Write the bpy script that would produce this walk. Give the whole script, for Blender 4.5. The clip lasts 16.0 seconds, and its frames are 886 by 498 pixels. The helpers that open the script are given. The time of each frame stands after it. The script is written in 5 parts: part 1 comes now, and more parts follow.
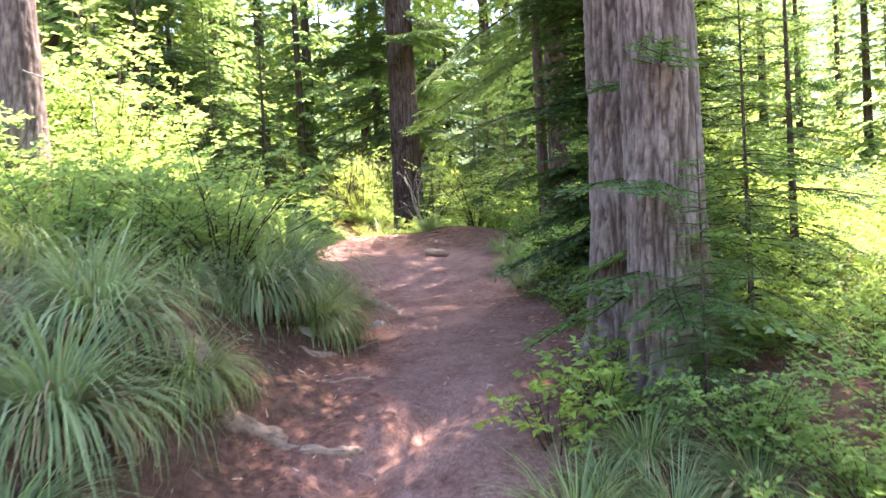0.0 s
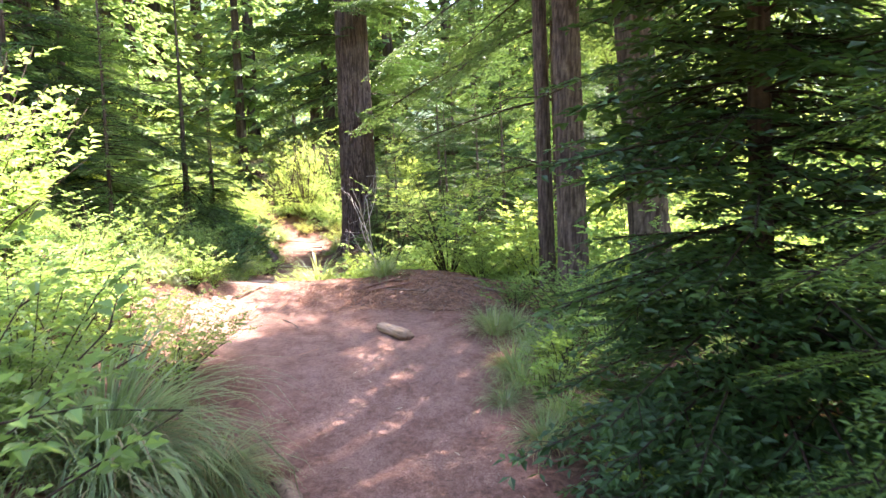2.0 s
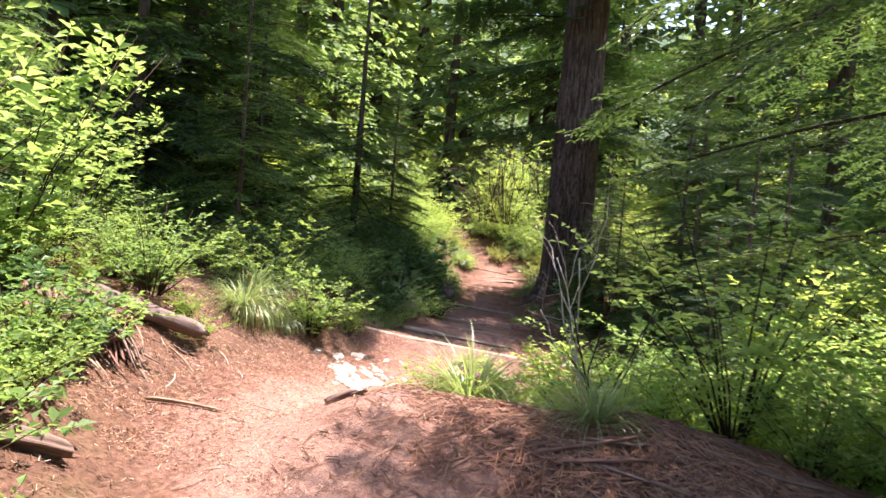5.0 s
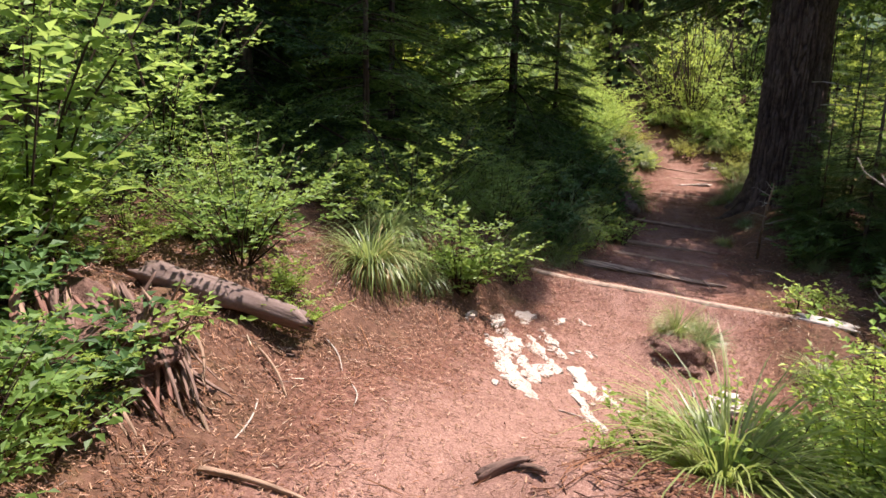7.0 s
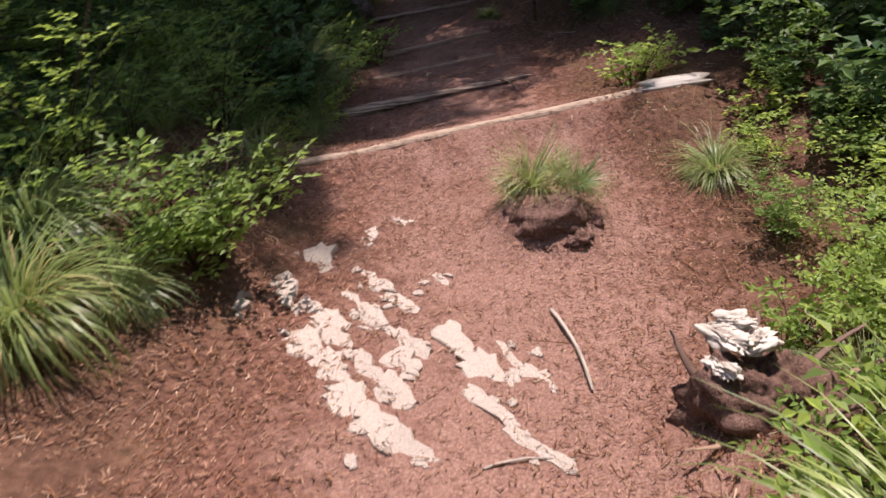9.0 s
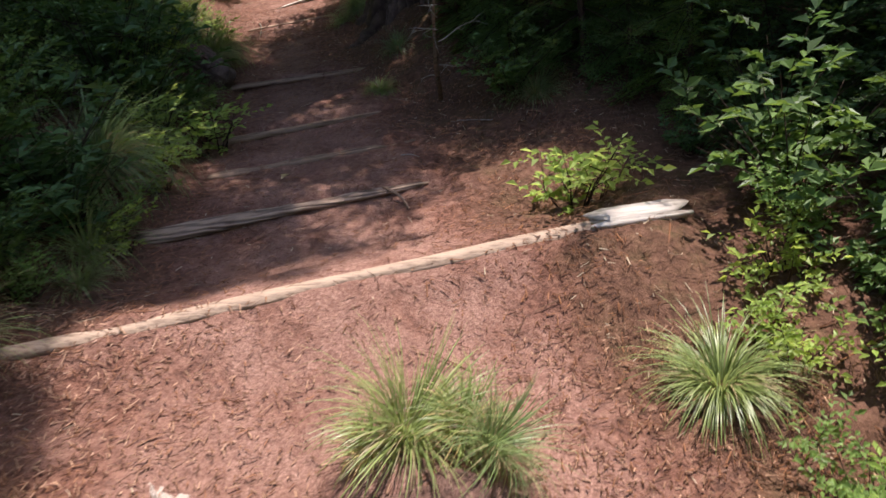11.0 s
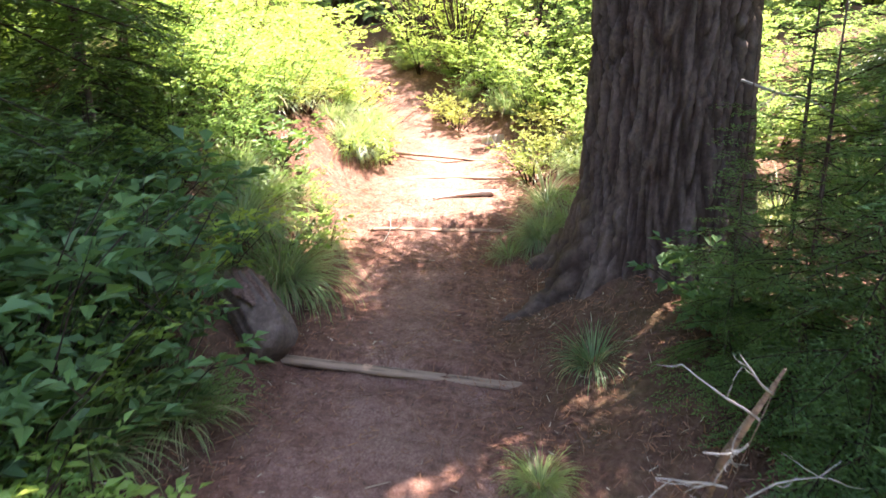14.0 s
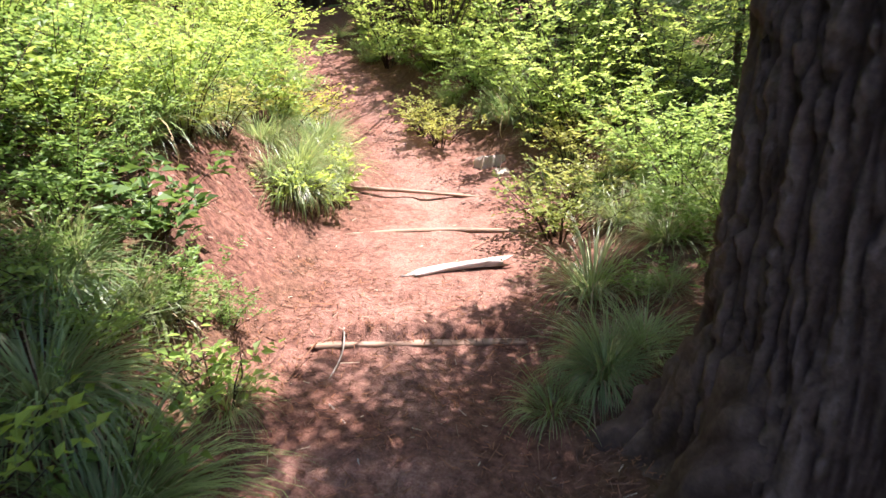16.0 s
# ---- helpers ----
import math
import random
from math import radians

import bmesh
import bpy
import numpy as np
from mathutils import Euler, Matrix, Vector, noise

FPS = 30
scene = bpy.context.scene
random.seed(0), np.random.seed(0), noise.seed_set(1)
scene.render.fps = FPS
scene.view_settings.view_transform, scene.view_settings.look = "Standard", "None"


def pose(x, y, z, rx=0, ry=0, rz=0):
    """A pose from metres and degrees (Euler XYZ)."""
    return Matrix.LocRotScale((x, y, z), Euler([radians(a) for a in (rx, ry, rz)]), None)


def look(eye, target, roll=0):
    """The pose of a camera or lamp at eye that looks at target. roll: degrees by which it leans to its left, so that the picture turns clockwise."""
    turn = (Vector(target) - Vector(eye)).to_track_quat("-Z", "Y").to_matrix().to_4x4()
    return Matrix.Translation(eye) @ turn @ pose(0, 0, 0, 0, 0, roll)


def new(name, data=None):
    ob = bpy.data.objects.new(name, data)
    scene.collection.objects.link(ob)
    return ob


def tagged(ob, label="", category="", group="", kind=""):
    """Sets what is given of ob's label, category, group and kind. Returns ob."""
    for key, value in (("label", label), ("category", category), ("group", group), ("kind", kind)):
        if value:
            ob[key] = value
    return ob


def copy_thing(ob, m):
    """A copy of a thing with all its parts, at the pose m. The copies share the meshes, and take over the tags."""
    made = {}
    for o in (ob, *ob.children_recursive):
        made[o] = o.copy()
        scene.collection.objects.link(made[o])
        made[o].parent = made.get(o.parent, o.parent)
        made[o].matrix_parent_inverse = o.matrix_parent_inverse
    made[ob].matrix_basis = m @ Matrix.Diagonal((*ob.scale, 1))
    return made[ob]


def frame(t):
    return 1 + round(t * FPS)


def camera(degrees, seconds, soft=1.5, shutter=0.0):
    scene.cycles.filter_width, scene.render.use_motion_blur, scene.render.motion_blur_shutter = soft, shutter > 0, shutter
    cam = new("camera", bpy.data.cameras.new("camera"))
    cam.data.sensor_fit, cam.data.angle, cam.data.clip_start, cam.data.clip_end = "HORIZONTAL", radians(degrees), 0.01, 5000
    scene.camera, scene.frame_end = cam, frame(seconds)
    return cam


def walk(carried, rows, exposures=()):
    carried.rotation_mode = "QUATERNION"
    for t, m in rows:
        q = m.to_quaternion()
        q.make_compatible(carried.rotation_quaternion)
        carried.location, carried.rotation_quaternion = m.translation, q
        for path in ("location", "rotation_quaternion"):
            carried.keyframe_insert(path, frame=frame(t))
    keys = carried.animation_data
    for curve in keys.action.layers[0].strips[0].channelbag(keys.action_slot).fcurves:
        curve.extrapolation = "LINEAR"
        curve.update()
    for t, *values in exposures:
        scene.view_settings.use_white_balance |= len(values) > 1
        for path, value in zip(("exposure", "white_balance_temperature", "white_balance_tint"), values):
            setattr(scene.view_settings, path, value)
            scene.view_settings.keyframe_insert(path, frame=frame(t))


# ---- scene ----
cam = camera(64.0, 16.0, soft=1.5, shutter=0.2)
PATH = [
    (0, (2.246, 0.325, 0.712), (1.914, 2.297, 0.67), -3.1),
    (0.5, (2.132, 1.007, 0.881), (1.894, 2.992, 0.877), -3.0),
    (1, (1.976, 1.678, 1.065), (1.731, 3.663, 1.096), -2.1),
    (1.5, (1.86, 2.282, 1.275), (1.764, 4.279, 1.264), -2.1),
    (2, (1.795, 2.864, 1.429), (1.588, 4.849, 1.303), -2.5),
    (2.5, (1.634, 3.468, 1.491), (1.606, 5.464, 1.364), -2.6),
    (3, (1.573, 3.958, 1.601), (1.613, 5.949, 1.412), -3.2),
    (3.5, (1.496, 4.536, 1.602), (1.317, 6.509, 1.331), -2.8),
    (4, (1.414, 5.089, 1.578), (1.149, 7.057, 1.337), -3.4),
    (4.5, (1.283, 5.665, 1.641), (0.684, 7.571, 1.558), 1.3),
    (5, (1.058, 6.196, 1.667), (0.299, 8.044, 1.578), 4.7),
    (5.2, (0.944, 6.382, 1.707), (0.125, 8.199, 1.533), 5.3),
    (7.3, (-0.029, 7.976, 1.839), (-1.147, 9.541, 1.29), -0.2),
    (7.5, (-0.16, 8.131, 1.835), (-1.148, 9.717, 1.121), -0.2),
    (8, (-0.446, 8.611, 1.859), (-1.266, 10.228, 1.014), -3.1),
    (8.5, (-0.71, 9.03, 1.832), (-1.374, 10.658, 0.88), -11.4),
    (9, (-0.788, 9.505, 1.808), (-1.286, 11.16, 0.802), -16.1),
    (9.2, (-0.777, 9.695, 1.819), (-1.241, 11.374, 0.837), -18.5),
    (10.25, (-0.95, 10.62, 1.63), (-1.29, 12.34, 0.67), -14.5),
    (11.3, (-0.705, 11.481, 1.396), (-0.918, 13.268, 0.525), -9.3),
    (11.5, (-0.665, 11.725, 1.324), (-0.887, 13.556, 0.551), -6.3),
    (12, (-0.61, 12.315, 1.339), (-1.229, 14.094, 0.665), -3.9),
    (12.5, (-0.751, 12.828, 1.426), (-1.477, 14.487, 0.577), -1.2),
    (13, (-0.928, 13.245, 1.554), (-1.689, 14.872, 0.674), 1.5),
    (13.5, (-1.124, 13.58, 1.602), (-1.872, 15.277, 0.853), 1.4),
    (14, (-1.334, 13.92, 1.639), (-1.969, 15.73, 1.073), -1.1),
    (14.5, (-1.491, 14.261, 1.719), (-2.067, 16.098, 1.175), -0.9),
    (15, (-1.688, 14.64, 1.706), (-2.176, 16.492, 1.129), -1.9),
    (15.5, (-1.832, 15.088, 1.706), (-2.355, 16.935, 1.146), -2.1),
    (16, (-2.0, 15.665, 1.658), (-2.554, 17.487, 1.048), -1.3),
]
EXPOSURES = [(0.0, 3.25, 6500, 26), (0.5, 3.35, 6500, 26), (1.0, 3.35, 6500, 26), (2.0, 3.35, 6500, 25), (3.0, 3.18, 6500, 25), (4.0, 2.7, 6500, 24), (5.0, 2.15, 6500, 24), (7.3, 1.2, 6600, 25), (9.2, 0.75, 6600, 28),
             (11.5, 1.35, 6500, 20), (12.5, 2.6, 6700, 16), (13.5, 3.35, 6700, 20), (14.5, 3.05, 6400, 24), (16.0, 2.25, 6300, 28)]
walk(cam, [(t, look(eye, target, roll)) for t, eye, target, roll in PATH], EXPOSURES)

# ---- daylight ----
SUN_AZIMUTH, SUN_ELEVATION = 30.0, 65.0      # degrees to the right of +y, above the horizon
world = bpy.data.worlds.new("sky")
scene.world = world
world.use_nodes = True
wn = world.node_tree.nodes
sky = wn.new("ShaderNodeTexSky")
sky.sky_type, sky.sun_disc = "NISHITA", False
sky.sun_elevation, sky.sun_rotation = radians(SUN_ELEVATION), radians(SUN_AZIMUTH)
world.node_tree.links.new(sky.outputs[0], wn["Background"].inputs[0])
wn["Background"].inputs[1].default_value = 0.145
sun_data = bpy.data.lights.new("sun", "SUN")
sun_data.energy, sun_data.angle, sun_data.color = 4.6, radians(0.53), (1.0, 0.95, 0.87)
sun = new("sun", sun_data)
sun_dir = Vector((math.sin(radians(SUN_AZIMUTH)) * math.cos(radians(SUN_ELEVATION)),
                  math.cos(radians(SUN_AZIMUTH)) * math.cos(radians(SUN_ELEVATION)), math.sin(radians(SUN_ELEVATION))))
sun.matrix_world = look(sun_dir * 60, (0, 0, 0))

# ---- ground shape ----
# Knots of the trail from its lower to its upper end: y, x of the middle, height, half width
TRAIL = np.array([
    (-6, 2.9, -1.75, 0.75), (0, 2.1, -0.74, 0.75), (2, 1.85, -0.32, 0.72), (3.5, 1.7, -0.02, 0.62), (5, 1.5, 0.10, 0.68), (6.2, 1.2, 0.21, 0.85),
    (7.2, 0.85, 0.40, 1.15), (8.2, 0.35, 0.50, 1.35), (9.2, -0.55, 0.50, 1.25), (10, -1.15, 0.46, 1.0), (11, -1.35, 0.27, 0.9), (11.9, -1.3, 0.13, 0.9),
    (13.0, -1.45, 0.13, 0.95), (14, -1.75, 0.22, 0.75), (15.2, -2.0, 0.26, 0.72), (16.4, -2.35, 0.32, 0.52), (17.8, -2.8, 0.47, 0.42), (18.6, -2.95, 0.56, 0.58),
    (20, -3.35, 0.63, 0.58), (21.2, -4.1, 0.85, 0.4), (23, -5.6, 1.35, 0.35), (26, -7.6, 1.9, 0.35)])
BANKS = np.array([  # y, rise on the left, its slope further out, rise on the right, its slope further out
    (-6, 0.5, 0.1, 0.1, -0.05), (3, 0.5, 0.12, 0.2, -0.05), (4.6, 0.5, 0.12, 0.12, -0.03), (6.5, 0.3, 0.15, 0.0, -0.03), (9, 0.22, 0.25, 0.05, -0.08),
    (10.6, 0.28, 0.25, 0.1, -0.15), (12.5, 0.3, 0.25, 0.0, -0.1), (15, 0.22, 0.3, 0.05, -0.05), (17.2, 0.3, 0.3, 0.3, -0.1), (19.5, 0.5, 0.3, 0.15, -0.05),
    (26, 0.4, 0.25, 0.1, 0.0)])
# The timber steps: ends of each, left then right, and the drop in front
STEPS = [(-2.70, 12.92, -0.27, 13.6, 0.02), (-2.42, 13.93, -1.32, 14.40, 0.06), (-2.45, 14.62, -1.4, 15.0, 0.04), (-2.66, 15.17, -1.66, 15.52, 0.07),
         (-2.84, 16.31, -2.02, 16.42, 0.06), (-3.2, 17.86, -2.4, 18.22, 0.05)]
_ys = np.arange(-6, 26.01, 0.1)
_win = np.hanning(11) / np.hanning(11).sum()


def _smooth(knots, column):
    line = np.interp(_ys, knots[:, 0], knots[:, column])
    return np.convolve(np.pad(line, 5, mode="edge"), _win, mode="valid")


_TR = [_smooth(TRAIL, n) for n in (1, 2, 3)]
_BK = [_smooth(BANKS, n) for n in (1, 2, 3, 4)]


def waves(x, y):
    return (np.sin(1.7 * x + 0.9 * y) + np.sin(2.9 * y - 1.3 * x + 1.0) + np.sin(0.8 * x - 1.9 * y + 2.0)) / 3


def ripples(x, y):
    return (np.sin(7.1 * x + 3.3 * y) + np.sin(9.7 * y - 5.1 * x + 1.0) + np.sin(13.0 * x + 11.0 * y) * 0.6 + np.sin(17.0 * x - 15.0 * y + 2.0) * 0.5) / 3


def off_trail(x, y):
    """Metres beyond the trail's edge; below zero on it, and which side."""
    c, w = np.interp(y, _ys, _TR[0]), np.interp(y, _ys, _TR[2])
    ragged = 0.09 * ripples(x * 0.6 + 3, y * 0.6) + 0.06 * waves(2.3 * x, 2.3 * y)
    d = x - c
    return np.abs(d) - w + ragged, np.sign(d)


def ground_z(x, y):
    x, y = np.asarray(x, float), np.asarray(y, float)
    u, side = off_trail(x, y)
    z = np.interp(y, _ys, _TR[1])
    lr, ls, rr, rs = (np.interp(y, _ys, b) for b in _BK)
    v = np.clip(u + 0.05, 0, 200)
    ease = np.clip(v / 0.75, 0, 1)
    ease = ease * ease * (3 - 2 * ease)
    out = np.clip(v - 0.5, 0, 14)
    lean = np.interp(y, (8.5, 10.5, 12, 13, 14.5, 16, 18, 20), (0.0, 0.14, 0.2, 0.15, 0.11, 0.06, 0.1, 0.0))      # the trail tips to the right here
    z = z - lean * np.clip(x - np.interp(y, _ys, _TR[0]), -1.6, 1.2)
    z = z + np.where(side < 0, lr * ease + ls * out, rr * ease + rs * np.clip(out, 0, 7))
    for x0, y0, x1, y1, drop in STEPS:      # each step is a short riser with a gentle tread
        wx, wy = x1 - x0, y1 - y0
        size = math.hypot(wx, wy)
        along = ((x - x0) * wx + (y - y0) * wy) / size ** 2
        ahead = ((y - y0) * wx - (x - x0) * wy) / size
        gate = np.clip((0.62 - np.abs(along - 0.5)) / 0.12, 0, 1)
        saw = np.where(ahead < -0.03, np.clip((ahead + 0.55) / 0.52, 0, 1), np.where(ahead < 0.03, 1 - (ahead + 0.03) / 0.06 * 2, np.clip((ahead - 0.6) / 0.57, -1, 0)))
        z = z - 0.5 * drop * gate * saw
    z = z + 0.115 * np.exp(-((y - 13.14 - 0.39 * (x + 2.0)) / 0.3) ** 2) * np.clip((1.35 - np.abs(x + 1.45)) / 0.2, 0, 1)   # earth held by the long log
    z = z - 0.11 * np.exp(-((x - 1.55 - 0.12 * np.sin(6 * y)) / 0.12) ** 2) * np.clip((0.75 - np.abs(y - 3.0)) / 0.3, 0, 1)      # rut worn by rain
    z = z + 0.07 * np.exp(-((x + 0.5) ** 2 / 0.12 + (y - 13.42) ** 2 / 0.05))
    ridge = np.interp(x, (-1.15, -0.6, 0.0, 0.6, 1.3, 2.2, 3.0), (0.0, 0.27, 0.32, 0.37, 0.35, 0.24, 0.0))
    behind = y - 9.75 + 0.08 * x
    z = z + ridge * np.exp(-(behind / np.where(behind > 0, 0.5, 0.75)) ** 2)          # heap of earth round the dead shrub
    z = z + 0.17 * np.exp(-(((x + 1.15) / 0.25) ** 2 + ((y - 12.42) / 0.22) ** 2))     # clump that holds a tuft on the trail
    z = z + 0.12 * np.exp(-((x + 0.45) ** 2 / 0.05 + (y - 10.95) ** 2 / 0.08))         # rise under the bleached stump
    z = z + 0.16 * np.exp(-(((x + 4.0) / 0.32) ** 2 + ((y - 19.5) / 0.55) ** 2))         # grassy hummock in the upper trail
    z = z + 0.05 * waves(x, y) * np.clip(u / 0.6, 0, 1) + 0.012 * ripples(x, y)
    far = np.clip(np.hypot(x, y - 10) - 70, 0, 400)
    return z + 0.30 * far * (1 + 0.25 * waves(x / 60, y / 60)) * np.clip(far / 40, 0, 1)
# ---- ground shape ends ----

# ---- materials ----
def material(name, rough=0.8, spec=0.3):
    m = bpy.data.materials.new(name)
    m.use_nodes = True
    b = m.node_tree.nodes["Principled BSDF"]
    b.inputs["Roughness"].default_value = rough
    b.inputs["Specular IOR Level"].default_value = spec
    return m, m.node_tree.nodes, m.node_tree.links, b


def noise_node(nodes, links, scale, detail=4.0, rough=0.6, stretch=None, where="Object"):
    tc = nodes.new("ShaderNodeTexCoord")
    n = nodes.new("ShaderNodeTexNoise")
    n.inputs["Scale"].default_value, n.inputs["Detail"].default_value, n.inputs["Roughness"].default_value = scale, detail, rough
    if stretch:
        mp = nodes.new("ShaderNodeMapping")
        mp.inputs["Scale"].default_value = stretch
        links.new(tc.outputs[where], mp.inputs[0])
        links.new(mp.outputs[0], n.inputs["Vector"])
    else:
        links.new(tc.outputs[where], n.inputs["Vector"])
    return n


def ramp(nodes, links, source, stops):
    r = nodes.new("ShaderNodeValToRGB")
    el = r.color_ramp.elements
    while len(el) < len(stops):
        el.new(0.5)
    for e, (p, c) in zip(el, stops):
        e.position, e.color = p, (*c, 1)
    links.new(source, r.inputs[0])
    return r.outputs[0]


def mixed(nodes, links, factor, a, b, how="MIX"):
    m = nodes.new("ShaderNodeMix")
    m.data_type, m.blend_type = "RGBA", how
    for value, sock in ((factor, m.inputs[0]), (a, m.inputs[6]), (b, m.inputs[7])):
        if isinstance(value, (int, float)):
            sock.default_value = value
        elif isinstance(value, tuple):
            sock.default_value = (*value, 1)
        else:
            links.new(value, sock)
    return m.outputs[2]


def bump(nodes, links, bsdf, height, strength, distance):
    b = nodes.new("ShaderNodeBump")
    b.inputs["Strength"].default_value, b.inputs["Distance"].default_value = strength, distance
    links.new(height, b.inputs["Height"])
    links.new(b.outputs[0], bsdf.inputs["Normal"])


def ground_material():
    m, nodes, links, b = material("forest_earth", 0.95, 0.12)
    trail = nodes.new("ShaderNodeAttribute")
    trail.attribute_name = "trail"
    needles = nodes.new("ShaderNodeAttribute")
    needles.attribute_name = "litter"
    far = nodes.new("ShaderNodeAttribute")
    far.attribute_name = "far"
    n1 = noise_node(nodes, links, 1.3, 5)
    n2 = noise_node(nodes, links, 28, 6, 0.7)
    n3 = noise_node(nodes, links, 140, 3, 0.7)
    n4 = noise_node(nodes, links, 4.5, 5, 0.65)
    dirt = ramp(nodes, links, n1.outputs[0], [(0.3, (0.15, 0.078, 0.058)), (0.55, (0.25, 0.136, 0.104)), (0.75, (0.35, 0.21, 0.165))])
    dirt = mixed(nodes, links, 0.55, dirt, ramp(nodes, links, n2.outputs[0], [(0.3, (0.13, 0.062, 0.042)), (0.7, (0.42, 0.26, 0.19))]))
    speck = noise_node(nodes, links, 100, 6, 0.8)
    dirt = mixed(nodes, links, 0.55, dirt, ramp(nodes, links, speck.outputs[0], [(0.36, (0.055, 0.026, 0.02)), (0.5, (0.23, 0.122, 0.093)), (0.66, (0.50, 0.34, 0.26))]))
    litter = ramp(nodes, links, n2.outputs[0], [(0.32, (0.055, 0.027, 0.019)), (0.5, (0.155, 0.073, 0.05)), (0.7, (0.27, 0.145, 0.10))])
    patchy = nodes.new("ShaderNodeMath")
    patchy.operation = "MULTIPLY_ADD"
    links.new(n4.outputs[0], patchy.inputs[0])
    patchy.inputs[1].default_value = 3.0
    patchy.inputs[2].default_value = -1.2
    amount = nodes.new("ShaderNodeMath")
    amount.operation, amount.use_clamp = "ADD", True
    links.new(patchy.outputs[0], amount.inputs[0])
    links.new(needles.outputs["Fac"], amount.inputs[1])
    trod = mixed(nodes, links, amount.outputs[0], dirt, litter)
    floor = ramp(nodes, links, n4.outputs[0], [(0.3, (0.045, 0.030, 0.018)), (0.5, (0.085, 0.052, 0.030)), (0.72, (0.07, 0.075, 0.025))])
    floor = mixed(nodes, links, 0.5, floor, litter)
    near = mixed(nodes, links, trail.outputs["Fac"], floor, trod)
    woods = ramp(nodes, links, noise_node(nodes, links, 0.15, 8, 0.75).outputs[0], [(0.35, (0.02, 0.04, 0.02)), (0.65, (0.07, 0.11, 0.055))])
    links.new(mixed(nodes, links, far.outputs["Fac"], near, woods), b.inputs["Base Color"])
    grain = nodes.new("ShaderNodeMath")
    grain.operation = "MULTIPLY_ADD"
    links.new(n3.outputs[0], grain.inputs[0])
    grain.inputs[1].default_value = 0.35
    links.new(n2.outputs[0], grain.inputs[2])
    bump(nodes, links, b, grain.outputs[0], 0.8, 0.02)
    return m


def leaf_material(name, dark, light, glow, shine=0.35, through_share=0.45, rough=0.5):
    """Leaves: varied from one leaf to the next and one plant to the next, with light passing through the blade."""
    m, nodes, links, b = material(name, rough, shine)
    geo = nodes.new("ShaderNodeNewGeometry")
    info = nodes.new("ShaderNodeObjectInfo")
    colour = ramp(nodes, links, geo.outputs["Random Per Island"], [(0.0, dark), (0.7, light), (1.0, tuple(min(1, c * 1.25) for c in light))])
    tint = ramp(nodes, links, info.outputs["Random"], [(0.0, (0.75, 0.85, 0.8)), (0.5, (1, 1, 1)), (1.0, (1.15, 1.08, 0.8))])
    colour = mixed(nodes, links, 1.0, colour, tint, "MULTIPLY")
    links.new(colour, b.inputs["Base Color"])
    tr = nodes.new("ShaderNodeBsdfTranslucent")
    links.new(mixed(nodes, links, 1.0, mixed(nodes, links, 0.5, colour, glow), tint, "MULTIPLY"), tr.inputs[0])
    mix = nodes.new("ShaderNodeMixShader")
    mix.inputs[0].default_value = through_share
    links.new(b.outputs[0], mix.inputs[1])
    links.new(tr.outputs[0], mix.inputs[2])
    links.new(mix.outputs[0], nodes["Material Output"].inputs[0])
    return m


def bark_material(name, dark, mid, light, stretch=(9, 9, 5.5), depth=0.02):
    m, nodes, links, b = material(name, 0.9, 0.15)
    n1 = noise_node(nodes, links, 2.6, 6, 0.65, stretch)
    n2 = noise_node(nodes, links, 1.1, 4)
    n3 = noise_node(nodes, links, 60, 4, 0.7)
    c = ramp(nodes, links, n1.outputs[0], [(0.3, dark), (0.5, mid), (0.72, light)])
    c = mixed(nodes, links, 0.35, c, ramp(nodes, links, n2.outputs[0], [(0.35, dark), (0.65, light)]))
    c = mixed(nodes, links, 0.25, c, ramp(nodes, links, n3.outputs[0], [(0.35, dark), (0.7, light)]))
    # shade of the furrows, put into the colour: darker where ridge is low
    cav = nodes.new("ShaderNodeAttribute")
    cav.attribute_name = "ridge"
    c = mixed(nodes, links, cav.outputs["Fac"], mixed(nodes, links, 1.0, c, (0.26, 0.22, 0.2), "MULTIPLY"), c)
    links.new(c, b.inputs["Base Color"])
    bump(nodes, links, b, n1.outputs[0], 0.7, depth)
    return m


def wood_material(name, dark, light, along="x", rough=0.75):
    m, nodes, links, b = material(name, rough, 0.25)
    stretch = {"x": (1.6, 22, 22), "z": (14, 14, 0.8)}[along]
    n1 = noise_node(nodes, links, 3.0, 5, 0.6, stretch)
    n2 = noise_node(nodes, links, 7.0, 4)
    c = ramp(nodes, links, n1.outputs[0], [(0.34, dark), (0.5, light), (0.75, tuple(min(1, v * 1.2) for v in light))])
    c = mixed(nodes, links, 0.3, c, ramp(nodes, links, n2.outputs[0], [(0.3, dark), (0.65, light)]))
    links.new(c, b.inputs["Base Color"])
    bump(nodes, links, b, n1.outputs[0], 0.6, 0.01)
    return m


def stone_material():
    m, nodes, links, b = material("pale_stone", 0.85, 0.25)
    c = ramp(nodes, links, noise_node(nodes, links, 13, 7, 0.75).outputs[0], [(0.31, (0.22, 0.13, 0.09)), (0.41, (0.46, 0.37, 0.295)), (0.7, (0.62, 0.55, 0.465))])
    n = noise_node(nodes, links, 35, 5, 0.7)
    c = mixed(nodes, links, 0.35, c, ramp(nodes, links, n.outputs[0], [(0.38, (0.22, 0.14, 0.10)), (0.6, (0.62, 0.56, 0.48))]))
    links.new(c, b.inputs["Base Color"])
    bump(nodes, links, b, n.outputs[0], 0.6, 0.012)
    return m


